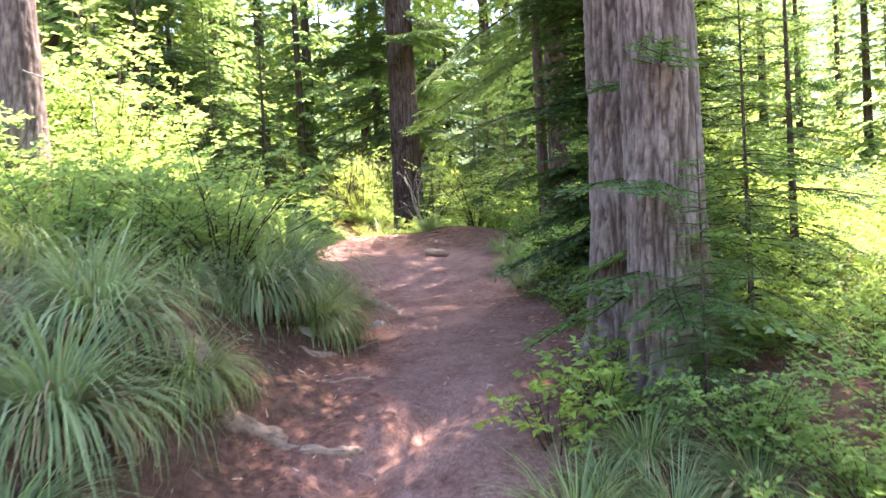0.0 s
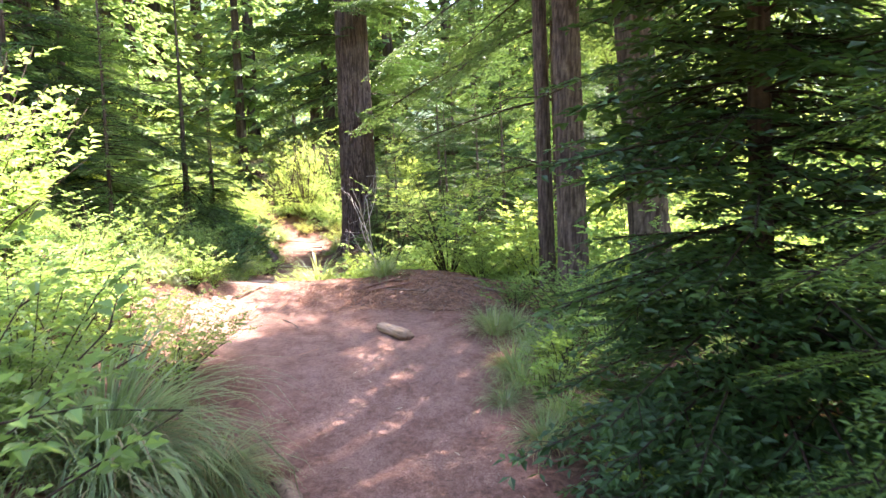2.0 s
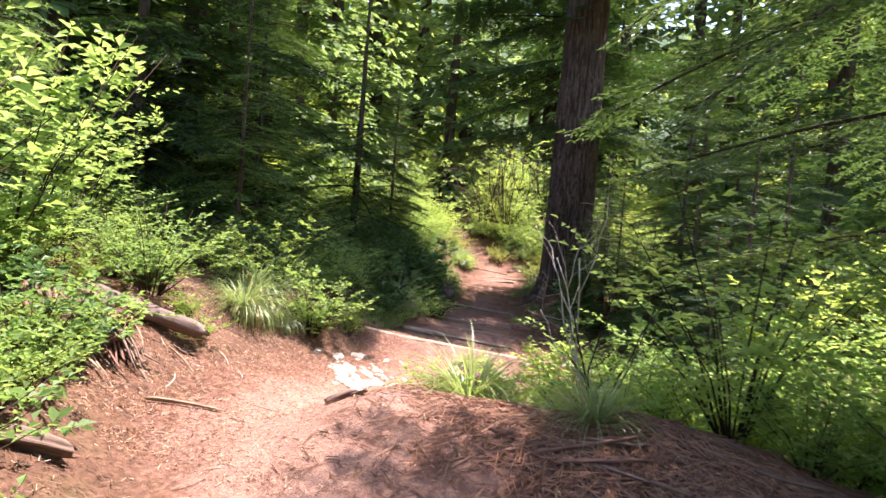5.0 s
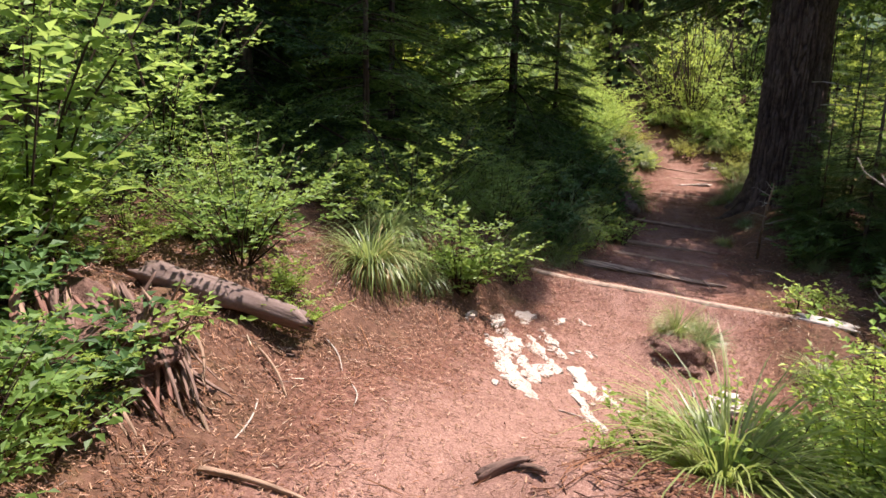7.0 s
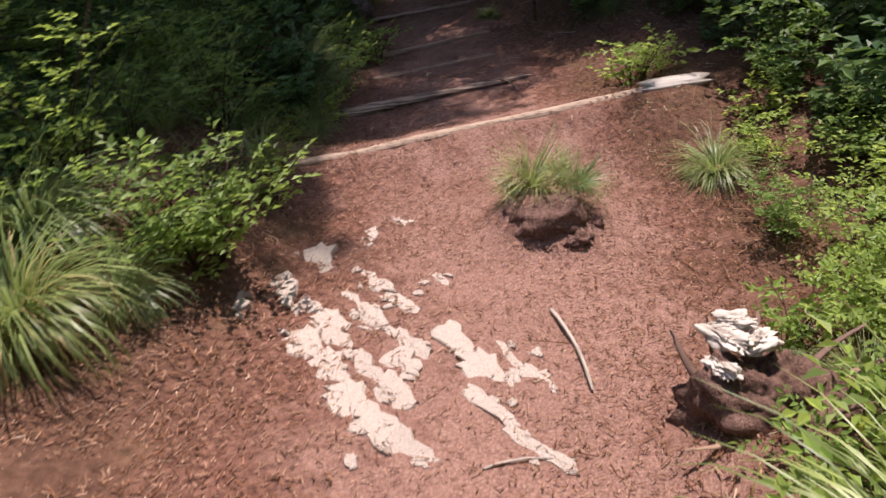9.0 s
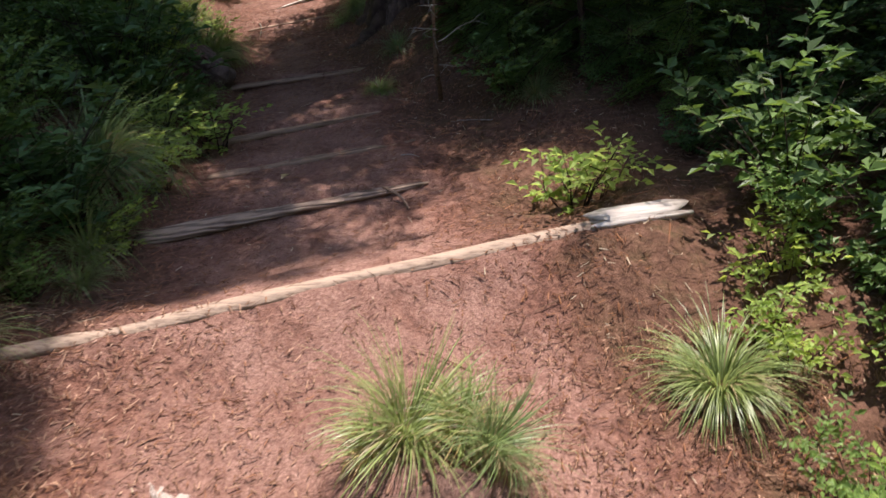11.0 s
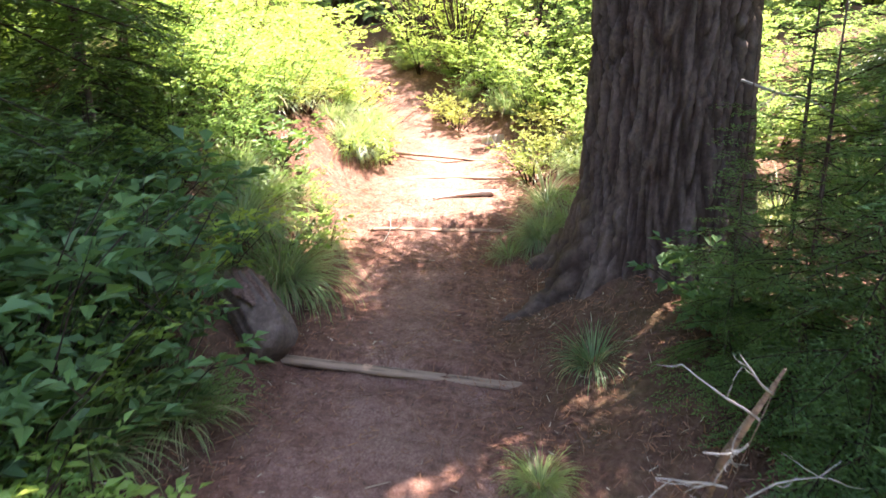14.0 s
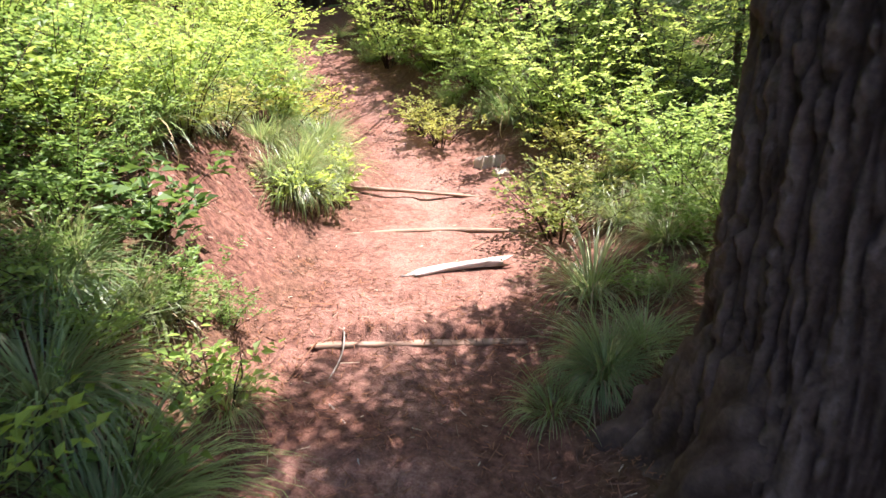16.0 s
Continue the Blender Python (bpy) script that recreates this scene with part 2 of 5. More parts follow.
EARTH = ground_material()
SHRUB_LEAF = leaf_material("shrub_leaf", (0.07, 0.13, 0.03), (0.165, 0.26, 0.065), (0.54, 0.72, 0.16))
BRIGHT_LEAF = leaf_material("spring_leaf", (0.14, 0.23, 0.045), (0.26, 0.38, 0.09), (0.70, 0.82, 0.19), through_share=0.5)
DARK_LEAF = leaf_material("glossy_leaf", (0.04, 0.085, 0.03), (0.09, 0.165, 0.055), (0.24, 0.4, 0.08), shine=0.3, through_share=0.3, rough=0.5)
YELLOW_LEAF = leaf_material("yellowing_leaf", (0.14, 0.18, 0.04), (0.27, 0.28, 0.07), (0.52, 0.52, 0.12))
GRASS = leaf_material("grass_blade", (0.09, 0.14, 0.055), (0.22, 0.29, 0.115), (0.46, 0.58, 0.19), shine=0.4, through_share=0.35, rough=0.4)
STRAW = leaf_material("dry_grass", (0.24, 0.17, 0.08), (0.42, 0.33, 0.18), (0.45, 0.34, 0.16), through_share=0.3)
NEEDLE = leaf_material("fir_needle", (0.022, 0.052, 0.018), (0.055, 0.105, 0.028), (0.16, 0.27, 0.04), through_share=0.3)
NEEDLE_MID = leaf_material("olive_fir_needle", (0.04, 0.078, 0.026), (0.095, 0.15, 0.045), (0.24, 0.34, 0.07), through_share=0.35)
# Needles of distant firs: their backlit brightness is put into a paler colour
NEEDLE_FAR_LIT = leaf_material("far_fir_needle", (0.075, 0.125, 0.045), (0.19, 0.275, 0.09), (0.60, 0.74, 0.2), through_share=0.5)
NEEDLE_YOUNG = leaf_material("young_fir_needle", (0.05, 0.1, 0.03), (0.105, 0.185, 0.052), (0.26, 0.39, 0.07), through_share=0.4)
BARK_GREY = bark_material("grey_fir_bark", (0.13, 0.094, 0.076), (0.275, 0.207, 0.17), (0.45, 0.355, 0.295))
BARK_DARK = bark_material("dark_fir_bark", (0.05, 0.037, 0.032), (0.14, 0.092, 0.068), (0.26, 0.185, 0.145))
BARK_TWIG = bark_material("twig_bark", (0.07, 0.05, 0.035), (0.15, 0.11, 0.08), (0.26, 0.20, 0.15), (14, 14, 14), 0.004)
TWIG_PALE = wood_material("bleached_twig", (0.17, 0.14, 0.11), (0.40, 0.35, 0.29), "x")
TIMBER = wood_material("weathered_timber", (0.06, 0.036, 0.024), (0.31, 0.205, 0.135))


def grained_material():
    """Split timber with bold wavy growth lines and dark knots."""
    m, nodes, links, b = material("grained_timber", 0.7, 0.25)
    tc = nodes.new("ShaderNodeTexCoord")
    w = nodes.new("ShaderNodeTexWave")
    w.bands_direction = "DIAGONAL"
    for key, value in (("Scale", 13.0), ("Distortion", 9.0), ("Detail", 2.0), ("Detail Scale", 1.6)):
        w.inputs[key].default_value = value
    mp = nodes.new("ShaderNodeMapping")
    mp.inputs["Scale"].default_value = (0.14, 1.0, 1.2)
    links.new(tc.outputs["Object"], mp.inputs[0])
    links.new(mp.outputs[0], w.inputs["Vector"])
    c = ramp(nodes, links, w.outputs["Fac"], [(0.1, (0.06, 0.036, 0.025)), (0.4, (0.24, 0.155, 0.105)), (0.85, (0.36, 0.255, 0.18))])
    n = noise_node(nodes, links, 6.0, 4)
    c = mixed(nodes, links, 0.3, c, ramp(nodes, links, n.outputs[0], [(0.35, (0.05, 0.03, 0.02)), (0.6, (0.45, 0.34, 0.25))]))
    links.new(c, b.inputs["Base Color"])
    bump(nodes, links, b, w.outputs["Fac"], 0.6, 0.008)
    return m


GRAINED = grained_material()
TIMBER_PALE = wood_material("bleached_timber", (0.26, 0.21, 0.165), (0.60, 0.54, 0.46))
ROTTEN = wood_material("rotten_wood", (0.035, 0.02, 0.014), (0.19, 0.12, 0.09))
TIMBER_TAN = wood_material("tan_timber", (0.17, 0.115, 0.08), (0.37, 0.275, 0.195))
RED_ROT = wood_material("red_rotten_wood", (0.05, 0.022, 0.016), (0.22, 0.11, 0.078))
BARK_LOG = bark_material("weathered_log_bark", (0.075, 0.05, 0.042), (0.17, 0.12, 0.10), (0.27, 0.205, 0.175), (1.2, 7, 7), 0.012)
STONE = stone_material()


def soil_material():
    m, nodes, links, b = material("dark_soil", 0.95, 0.15)
    n1 = noise_node(nodes, links, 14, 6, 0.7)
    n2 = noise_node(nodes, links, 70, 5, 0.75)
    c = ramp(nodes, links, n1.outputs[0], [(0.34, (0.09, 0.05, 0.038)), (0.55, (0.22, 0.125, 0.096)), (0.72, (0.35, 0.215, 0.17))])
    c = mixed(nodes, links, 0.5, c, ramp(nodes, links, n2.outputs[0], [(0.36, (0.045, 0.024, 0.018)), (0.62, (0.34, 0.205, 0.155))]))
    links.new(c, b.inputs["Base Color"])
    bump(nodes, links, b, n2.outputs[0], 1.0, 0.02)
    return m


SOIL = soil_material()

# ---- building tools ----
rng = np.random.default_rng(7)


def vhash(ix, iy, iz):
    h = (ix * 374761393 + iy * 668265263 + iz * 1274126177) & 0xFFFFFFFF
    h = ((h ^ (h >> 13)) * 1103515245) & 0xFFFFFFFF
    return ((h ^ (h >> 16)) & 0xFFFF) / 65535.0


def vnoise(x, y, z):
    """Smooth noise, 0 to 1, on arrays."""
    x, y, z = np.broadcast_arrays(np.asarray(x, float), y, z)
    f = [np.floor(v).astype(np.int64) for v in (x, y, z)]
    t = [v - w for v, w in zip((x, y, z), f)]
    t = [v * v * (3 - 2 * v) for v in t]
    out = 0
    for a in (0, 1):
        for b in (0, 1):
            for c in (0, 1):
                w = (t[0] if a else 1 - t[0]) * (t[1] if b else 1 - t[1]) * (t[2] if c else 1 - t[2])
                out = out + w * vhash(f[0] + a, f[1] + b, f[2] + c)
    return out


def mesh_of(name, verts, faces, mat, smooth=False, attrs=None):
    me = bpy.data.meshes.new(name)
    verts, faces = np.asarray(verts, np.float32), np.asarray(faces, np.int32)
    n, k = faces.shape
    me.vertices.add(len(verts))
    me.vertices.foreach_set("co", verts.ravel())
    me.loops.add(n * k)
    me.loops.foreach_set("vertex_index", faces.ravel())
    me.polygons.add(n)
    me.polygons.foreach_set("loop_start", np.arange(0, n * k, k, dtype=np.int32))
    me.polygons.foreach_set("loop_total", np.full(n, k, np.int32))
    me.polygons.foreach_set("use_smooth", np.full(n, smooth))
    me.materials.append(mat)
    for key, values in (attrs or {}).items():
        me.attributes.new(key, "FLOAT", "POINT").data.foreach_set("value", np.asarray(values, np.float32))
    me.update(calc_edges=True)
    me.validate()
    return me


def child(name, me, parent, label=""):
    ob = new(name, me)
    ob.parent = parent
    return tagged(ob, label)


def part(name, bm, mat, parent, label=""):
    me = bpy.data.meshes.new(name)
    bm.to_mesh(me)
    bm.free()
    me.materials.append(mat)
    return child(name, me, parent, label)


def thing(name, label, category, group="", kind=""):
    return tagged(new(name), label, category, group, kind)


def unit(v):
    return v / np.maximum(np.linalg.norm(v, axis=-1, keepdims=True), 1e-9)


def join(pieces):
    """(verts, faces) pieces as one."""
    vs, fs, base = [], [], 0
    for v, f in pieces:
        vs.append(v)
        fs.append(np.asarray(f) + base)
        base += len(v)
    return np.concatenate(vs), np.concatenate(fs)


def tube(points, radii, sides=6):
    """A round, tapering limb along points; quads, with closed ends."""
    p, r = np.asarray(points, float), np.asarray(radii, float)
    d = unit(np.gradient(p, axis=0))
    ref = np.where(np.abs(d[:, 2:3]) > 0.9, np.array([[1.0, 0, 0]]), np.array([[0, 0, 1.0]]))
    a = unit(np.cross(d, ref))
    b = np.cross(d, a)
    ang = np.linspace(0, 2 * np.pi, sides, endpoint=False)
    v = p[:, None] + r[:, None, None] * (np.cos(ang)[None, :, None] * a[:, None] + np.sin(ang)[None, :, None] * b[:, None])
    n = len(p)
    i, j = np.meshgrid(np.arange(n - 1), np.arange(sides), indexing="ij")
    q = np.stack([i * sides + j, i * sides + (j + 1) % sides, (i + 1) * sides + (j + 1) % sides, (i + 1) * sides + j], -1).reshape(-1, 4)
    v = np.concatenate([v.reshape(-1, 3), p[:1], p[-1:]])
    k = n * sides
    caps = []
    for s in range(0, sides, 2):
        caps.append((k, (s + 2) % sides, s + 1, s))
        caps.append((k + 1, k - sides + s, k - sides + s + 1, k - sides + (s + 2) % sides))
    return v, np.concatenate([q, np.array(caps)])


def blades(base, way, up, length, width, fold=0.25):
    """Leaf blades: two triangles each, folded along the midrib."""
    way, side = unit(way), unit(np.cross(way, up))
    nrm = np.cross(side, way)
    length, width = length[:, None], width[:, None]
    tip = base + way * length - nrm * length * 0.12
    mid = base + way * length * 0.45
    left, right = mid + side * width * 0.5 + nrm * width * fold, mid - side * width * 0.5 + nrm * width * fold
    v = np.stack([base, left, tip, right], 1).reshape(-1, 3)
    k = np.arange(len(base))[:, None] * 4
    f = np.concatenate([k + [[0, 2, 1]], k + [[0, 3, 2]]], 1).reshape(-1, 3)
    return v, f


def shrub_meshes(seed, height, spread, stems, leaves, size, leaf_mat, wood_mat=None):
    """A leafy bush: (stems mesh, foliage mesh). Leaves sit in sprays along the outer twigs."""
    g = np.random.default_rng(seed)
    wood, lb, lw, lu = [], [], [], []
    for s in range(stems):
        az, out = g.uniform(0, 2 * np.pi), spread * np.sqrt(g.uniform(0.02, 1))
        h = height * g.uniform(0.55, 1.0) * (1 - 0.35 * (out / spread) ** 2)
        t = np.linspace(0, 1, 6)
        lean = np.array([np.cos(az), np.sin(az)])
        p = np.zeros((6, 3))
        p[:, :2] = lean * (out * t ** 1.3)[:, None] + g.normal(0, 0.02, (6, 2)) * t[:, None] + lean * 0.04
        p[:, 2] = h * t ** 0.9
        wood.append(tube(p[::2] + (p[5] - p[4]) * np.array([[0.0], [0], [1]]), np.linspace(0.008, 0.002, 3) * (0.4 + height * 0.35), 4))
        n_twig = max(3, leaves // stems // 7)
        for k in range(n_twig):
            f = g.uniform(0.08, 1.0) ** 0.8
            i = min(int(f * 5), 4)
            o = p[i] + (p[i + 1] - p[i]) * (f * 5 - i)
            a2 = g.uniform(0, 2 * np.pi)
            d = unit(np.array([np.cos(a2), np.sin(a2), g.uniform(-0.05, 0.75)]))
            tl = g.uniform(0.08, 0.22) * (0.6 + 0.5 * height)
            m = 7
            q = o + d * (np.linspace(0.25, 1, m) * tl)[:, None]
            if k % 7 == 0:
                wood.append(tube(np.stack([o, o + d * tl]), [0.0025, 0.001], 4))
            sidev = unit(np.cross(d, [0, 0, 1.0]))
            sign = np.where(np.arange(m) % 2 == 0, 1, -1)[:, None]
            w = d * 0.55 + sidev * sign * 0.8 + g.normal(0, 0.22, (m, 3))
            w[-1] = d + g.normal(0, 0.15, 3)
            lb.append(q), lw.append(w), lu.append(np.array([0, 0, 1.0]) + g.normal(0, 0.35, (m, 3)))
    lb, lw, lu = np.concatenate(lb), np.concatenate(lw), np.concatenate(lu)
    n = len(lb)
    ln = size * g.uniform(0.65, 1.25, n)
    return (mesh_of("stems", *join(wood), wood_mat or BARK_TWIG, True), mesh_of("foliage", *blades(lb, lw, lu, ln, ln * g.uniform(0.45, 0.6, n)), leaf_mat))


def grass_mesh(seed, count, length, droop, mat, width=0.005, spread=0.07, name="blades", low=0.35):
    """A tuft of arching blades from one crown."""
    g = np.random.default_rng(seed)
    az = g.uniform(0, 2 * np.pi, count)
    lean = g.uniform(0.08, 1.0, count) ** 0.8
    ln = length * g.uniform(low, 1.0, count)
    seg = 6
    t = np.linspace(0, 1, seg)[None]
    out = np.stack([np.cos(az), np.sin(az)], -1)
    a0 = np.pi / 2 - lean * 0.75
    ang = a0[:, None] - (droop * (0.5 + lean))[:, None] * t ** 1.4 * g.uniform(0.7, 1.25, count)[:, None]
    step = (ln / (seg - 1))[:, None]
    r = np.cumsum(np.cos(ang) * step, 1) - np.cos(ang[:, :1]) * step
    z = np.cumsum(np.sin(ang) * step, 1) - np.sin(ang[:, :1]) * step
    twist = g.normal(0, 0.12, count)[:, None] * t
    c = np.stack([out[:, :1] * r - out[:, 1:] * twist * ln[:, None], out[:, 1:] * r + out[:, :1] * twist * ln[:, None], z], -1)
    c[..., :2] += (out * (g.uniform(0, spread, count))[:, None])[:, None]
    sidev = np.stack([-out[:, 1], out[:, 0], np.zeros(count)], -1)[:, None]
    w = (width * g.uniform(0.6, 1.3, count))[:, None] * np.array([0.8, 1, 1, 0.85, 0.55, 0.08])[None]
    v = np.stack([c - sidev * w[..., None], c + sidev * w[..., None]], 2).reshape(-1, 3)
    k = (np.arange(count) * seg * 2)[:, None, None]
    i = (np.arange(seg - 1) * 2)[None, :, None]
    f = (k + i + np.array([0, 1, 3, 2])[None, None]).reshape(-1, 4)
    return mesh_of(name, v, f, mat, True)


def fir_spray(g, length, needle, step, plane_up=(0, 0, 1.0), droop=0.25, side_share=0.42):
    """One fir branch along +x: twigs to both sides in one plane, set with needles. Gives wood pieces and needle arrays."""
    n = max(5, int(length / (0.075 if step < 0.032 else 0.13)))
    t = np.linspace(0, 1, 8)
    main = np.stack([length * t, np.zeros(8), -droop * length * t ** 1.7 + 0.06 * length * t], -1)
    wood = [tube(main[::2] if step > 0.05 else main, np.linspace(0.012, 0.003, 4 if step > 0.05 else 8) * (0.35 + length * 0.5), 4)]
    B, W, U = [], [], []

    def clothe(a, b, cover=1.0):
        m = max(2, int(np.linalg.norm(b - a) / step))
        f = np.linspace(1 - cover, 1, m)[:, None]
        d = unit(b - a)
        s = unit(np.cross(d, plane_up))
        for sign in (1, -1):
            B.append(a + (b - a) * f)
            W.append(d * 0.75 + s * sign * 0.75 + g.normal(0, 0.16, (m, 3)) + np.array([0, 0, 0.12]))
            U.append(np.array(plane_up) + g.normal(0, 0.3, (m, 3)))
    for k in range(n):
        f = 0.12 + 0.86 * k / (n - 1)
        o = np.array([np.interp(f, t, main[:, i]) for i in range(3)])
        tl = length * side_share * (1 - f) ** 0.7 * min(1, f * 3.5) * g.uniform(0.7, 1.15) + 0.06
        for sign in (1, -1):
            d = unit(np.array([0.72, sign * 0.72, -0.12 + g.normal(0, 0.08)]))
            e = o + d * tl + np.array([0, 0, -0.10 * tl])
            if k % 2:
                wood.append(tube(np.stack([o, e]), [0.0035, 0.001], 4))
            clothe(o, e)
            if tl > 0.28 and step < 0.06:
                for q in np.arange(0.3, 0.95, 0.2):
                    for s2 in (1, -1):
                        o2 = o + (e - o) * q
                        d2 = unit(d * 0.8 + np.array([-d[1], d[0], 0]) * s2 * 0.7)
                        clothe(o2, o2 + d2 * tl * 0.36 * (1.1 - q))
    clothe(main[2], main[-1], 0.8)
    return wood, np.concatenate(B), np.concatenate(W), np.concatenate(U)


def far_spray(g, length):
    """A distant fir branch: its twigs are single flat sprays."""
    n = max(4, int(length / 0.33))
    f = np.repeat((np.arange(n) + 0.6) / n, 4)
    side = np.tile([1, -1, 0.55, -0.55], n)
    base = np.column_stack([length * f, 0 * f, -0.18 * length * f ** 1.6 + 0.05 * length * f])
    way = np.column_stack([0.7 + g.normal(0, 0.15, len(f)), side * 1.0, -0.22 + g.normal(0, 0.12, len(f))])
    up = np.array([0, 0, 1.0]) + g.normal(0, 0.25, (len(f), 3))
    return [tube(base[[0, len(base) // 2, -1]], [0.014, 0.009, 0.003], 4)], base, way, up, (0.16 + 0.42 * length * 0.4 * (1 - f) ** 0.6) * g.uniform(0.7, 1.2, len(f))


def far_crown(seed, levels, mat):
    g = np.random.default_rng(seed)
    wood, pieces = [], []
    for z, ln, count, pitch in levels:
        start = g.uniform(0, 360)
        for k in range(count):
            w, b, d, u, size = far_spray(g, ln)
            m = pose(0, 0, z + g.uniform(-0.2, 0.2), 0, -pitch + g.uniform(-10, 10), start + 360 * k / count + g.uniform(-25, 25))
            rot = np.array(m.to_3x3()).T
            if z < 5:
                wood += [(placed(v, m), f) for v, f in w]
            pieces.append(blades(placed(b, m), d @ rot, u @ rot, size, size * 0.46, 0.12))
    return mesh_of("limbs", *join(wood), BARK_TWIG, True), mesh_of("needles", *join(pieces), mat)


def placed(piece, m):
    return piece @ np.array(m.to_3x3()).T + np.array(m.translation)


def fir_crown(seed, levels, needle, step, mat, coarse=1.0):
    """Branches round a stem: levels are (height, branch length, how many, pitch in degrees). Gives limb and needle meshes."""
    g = np.random.default_rng(seed)
    store = {}
    wood, B, W, U = [], [], [], []
    for z, ln, count, pitch in levels:
        key = round(ln * 2) / 2 if ln > 1 else round(ln * 4) / 4
        key = max(key, 0.25)
        kinds = store.setdefault(key, [fir_spray(g, key, needle, step, droop=g.uniform(0.12, 0.35)) for _ in range(2)])
        start = g.uniform(0, 360)
        for k in range(count):
            w, b, d, u = kinds[k % 2]
            m = pose(0, 0, z + g.uniform(-0.12, 0.12), 0, -pitch + g.uniform(-9, 9), start + 360 * k / count + g.uniform(-22, 22)) @ Matrix.Rotation(g.uniform(-0.35, 0.35), 4, "X") @ Matrix.Scale(ln / key * g.uniform(0.8, 1.1), 4)
            rot = np.array(m.to_3x3()).T
            wood += [(placed(v, m), f) for v, f in w[:: 1 if coarse <= 1 else 3]]
            B.append(placed(b, m)), W.append(d @ rot), U.append(u @ rot)
    B, W, U = np.concatenate(B), np.concatenate(W), np.concatenate(U)
    ln = needle * g.uniform(0.75, 1.2, len(B))
    return mesh_of("limbs", *join(wood), BARK_TWIG, True), mesh_of("needles", *blades(B, W, U, ln, ln * 0.17 * coarse, 0.1), mat)


def fir_branches(root, seed, levels, needle, step, mat, coarse=1.0, settle=None):
    """Branches of a nearby fir, each a part of its own; alike branches share a mesh of wood and needles."""
    g = np.random.default_rng(seed)
    store = {}
    for z, ln, count, pitch in levels:
        key = max(0.5, round(ln * 2) / 2)
        if key not in store:
            store[key] = []
            for _ in range(3):
                w, b, d, u = fir_spray(g, key, needle, step, droop=g.uniform(0.12, 0.35))
                long = needle * g.uniform(0.75, 1.2, len(b))
                wv, wf = join(w)
                nv, nf = blades(b, d, u, long, long * 0.17 * coarse, 0.1)
                wf = np.concatenate([wf[:, [0, 1, 2]], wf[:, [0, 2, 3]]])
                me = mesh_of("branch", np.concatenate([wv, nv]), np.concatenate([wf, nf + len(wv)]), BARK_TWIG)
                me.materials.append(mat)
                me.polygons.foreach_set("material_index", np.repeat(np.array([0, 1], np.int32), (len(wf), len(nf))))
                store[key].append(me)
        start = g.uniform(0, 360)
        for k in range(count):
            turn = start + 360 * k / count + g.uniform(-22, 22)
            size = ln
            if settle:
                turn, size = settle(z, turn, ln, pitch)
            child("branch", store[key][int(g.integers(3))], root).matrix_basis = pose(0, 0, z + g.uniform(-0.12, 0.12), 0, -pitch + g.uniform(-9, 9), turn) @ Matrix.Rotation(g.uniform(-0.35, 0.35), 4, "X") @ Matrix.Scale(size / key * g.uniform(0.8, 1.1), 4)


def trunk_mesh(seed, height, r0, r1, mat, flare=0.5, lobes=5, ridge=0.022, sides=84, rings=0.05, lean=(0, 0), fine_to=4.0, freq=6.0, grain=9.0):
    """A bark-covered stem with a spreading foot. Bark plates are ridges in the mesh."""
    z = np.concatenate([np.arange(-0.35, fine_to, rings), np.arange(fine_to, height, rings * 5), [height]])
    th = np.linspace(0, 2 * np.pi, sides, endpoint=False)
    Z, T = np.meshgrid(z, th, indexing="ij")
    r = r0 + (r1 - r0) * np.clip(Z / height, 0, 1)
    foot = np.exp(-np.clip(Z + 0.1, 0, 9) / 0.32)
    r = r * (1 + flare * foot * (0.65 + 0.6 * np.sin(lobes * T + seed) ** 2 * np.sign(np.sin(lobes * T + seed) + 0.3)))
    k = freq
    X, Y = np.cos(T) * k, np.sin(T) * k
    warp = vnoise(X * 0.7 + seed, Y * 0.7, Z * 2.2) * 1.6
    a = np.abs(vnoise(X * 1.0 + warp + seed, Y * 1.0 + warp, Z * grain + warp * 2.2) - 0.5) * 2
    b = np.abs(vnoise(X * 2.3 + seed, Y * 2.3 + warp, Z * 24.0 + warp * 2) - 0.5) * 2
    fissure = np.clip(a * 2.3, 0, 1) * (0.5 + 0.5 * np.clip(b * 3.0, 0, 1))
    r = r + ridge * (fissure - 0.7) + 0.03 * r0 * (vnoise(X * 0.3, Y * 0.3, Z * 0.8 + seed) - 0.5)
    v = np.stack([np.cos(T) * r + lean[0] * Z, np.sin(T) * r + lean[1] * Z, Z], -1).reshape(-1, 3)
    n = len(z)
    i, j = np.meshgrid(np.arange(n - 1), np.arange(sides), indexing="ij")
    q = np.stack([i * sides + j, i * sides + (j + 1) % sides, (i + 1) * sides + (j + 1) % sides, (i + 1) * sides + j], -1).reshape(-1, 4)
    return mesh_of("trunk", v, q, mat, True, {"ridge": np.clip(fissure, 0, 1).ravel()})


def on_ground(x, y, sink=0.0):
    return float(ground_z(x, y)) - sink

# ---- the ground: one sheet to the horizon ----
def spread(lo, hi, step, reach):
    out = [0.0]
    while out[-1] < reach:
        out.append(out[-1] + step * 1.16 ** len(out))
    out = np.array(out[1:])
    return np.concatenate([lo - out[::-1], np.arange(lo, hi, step), hi + out])


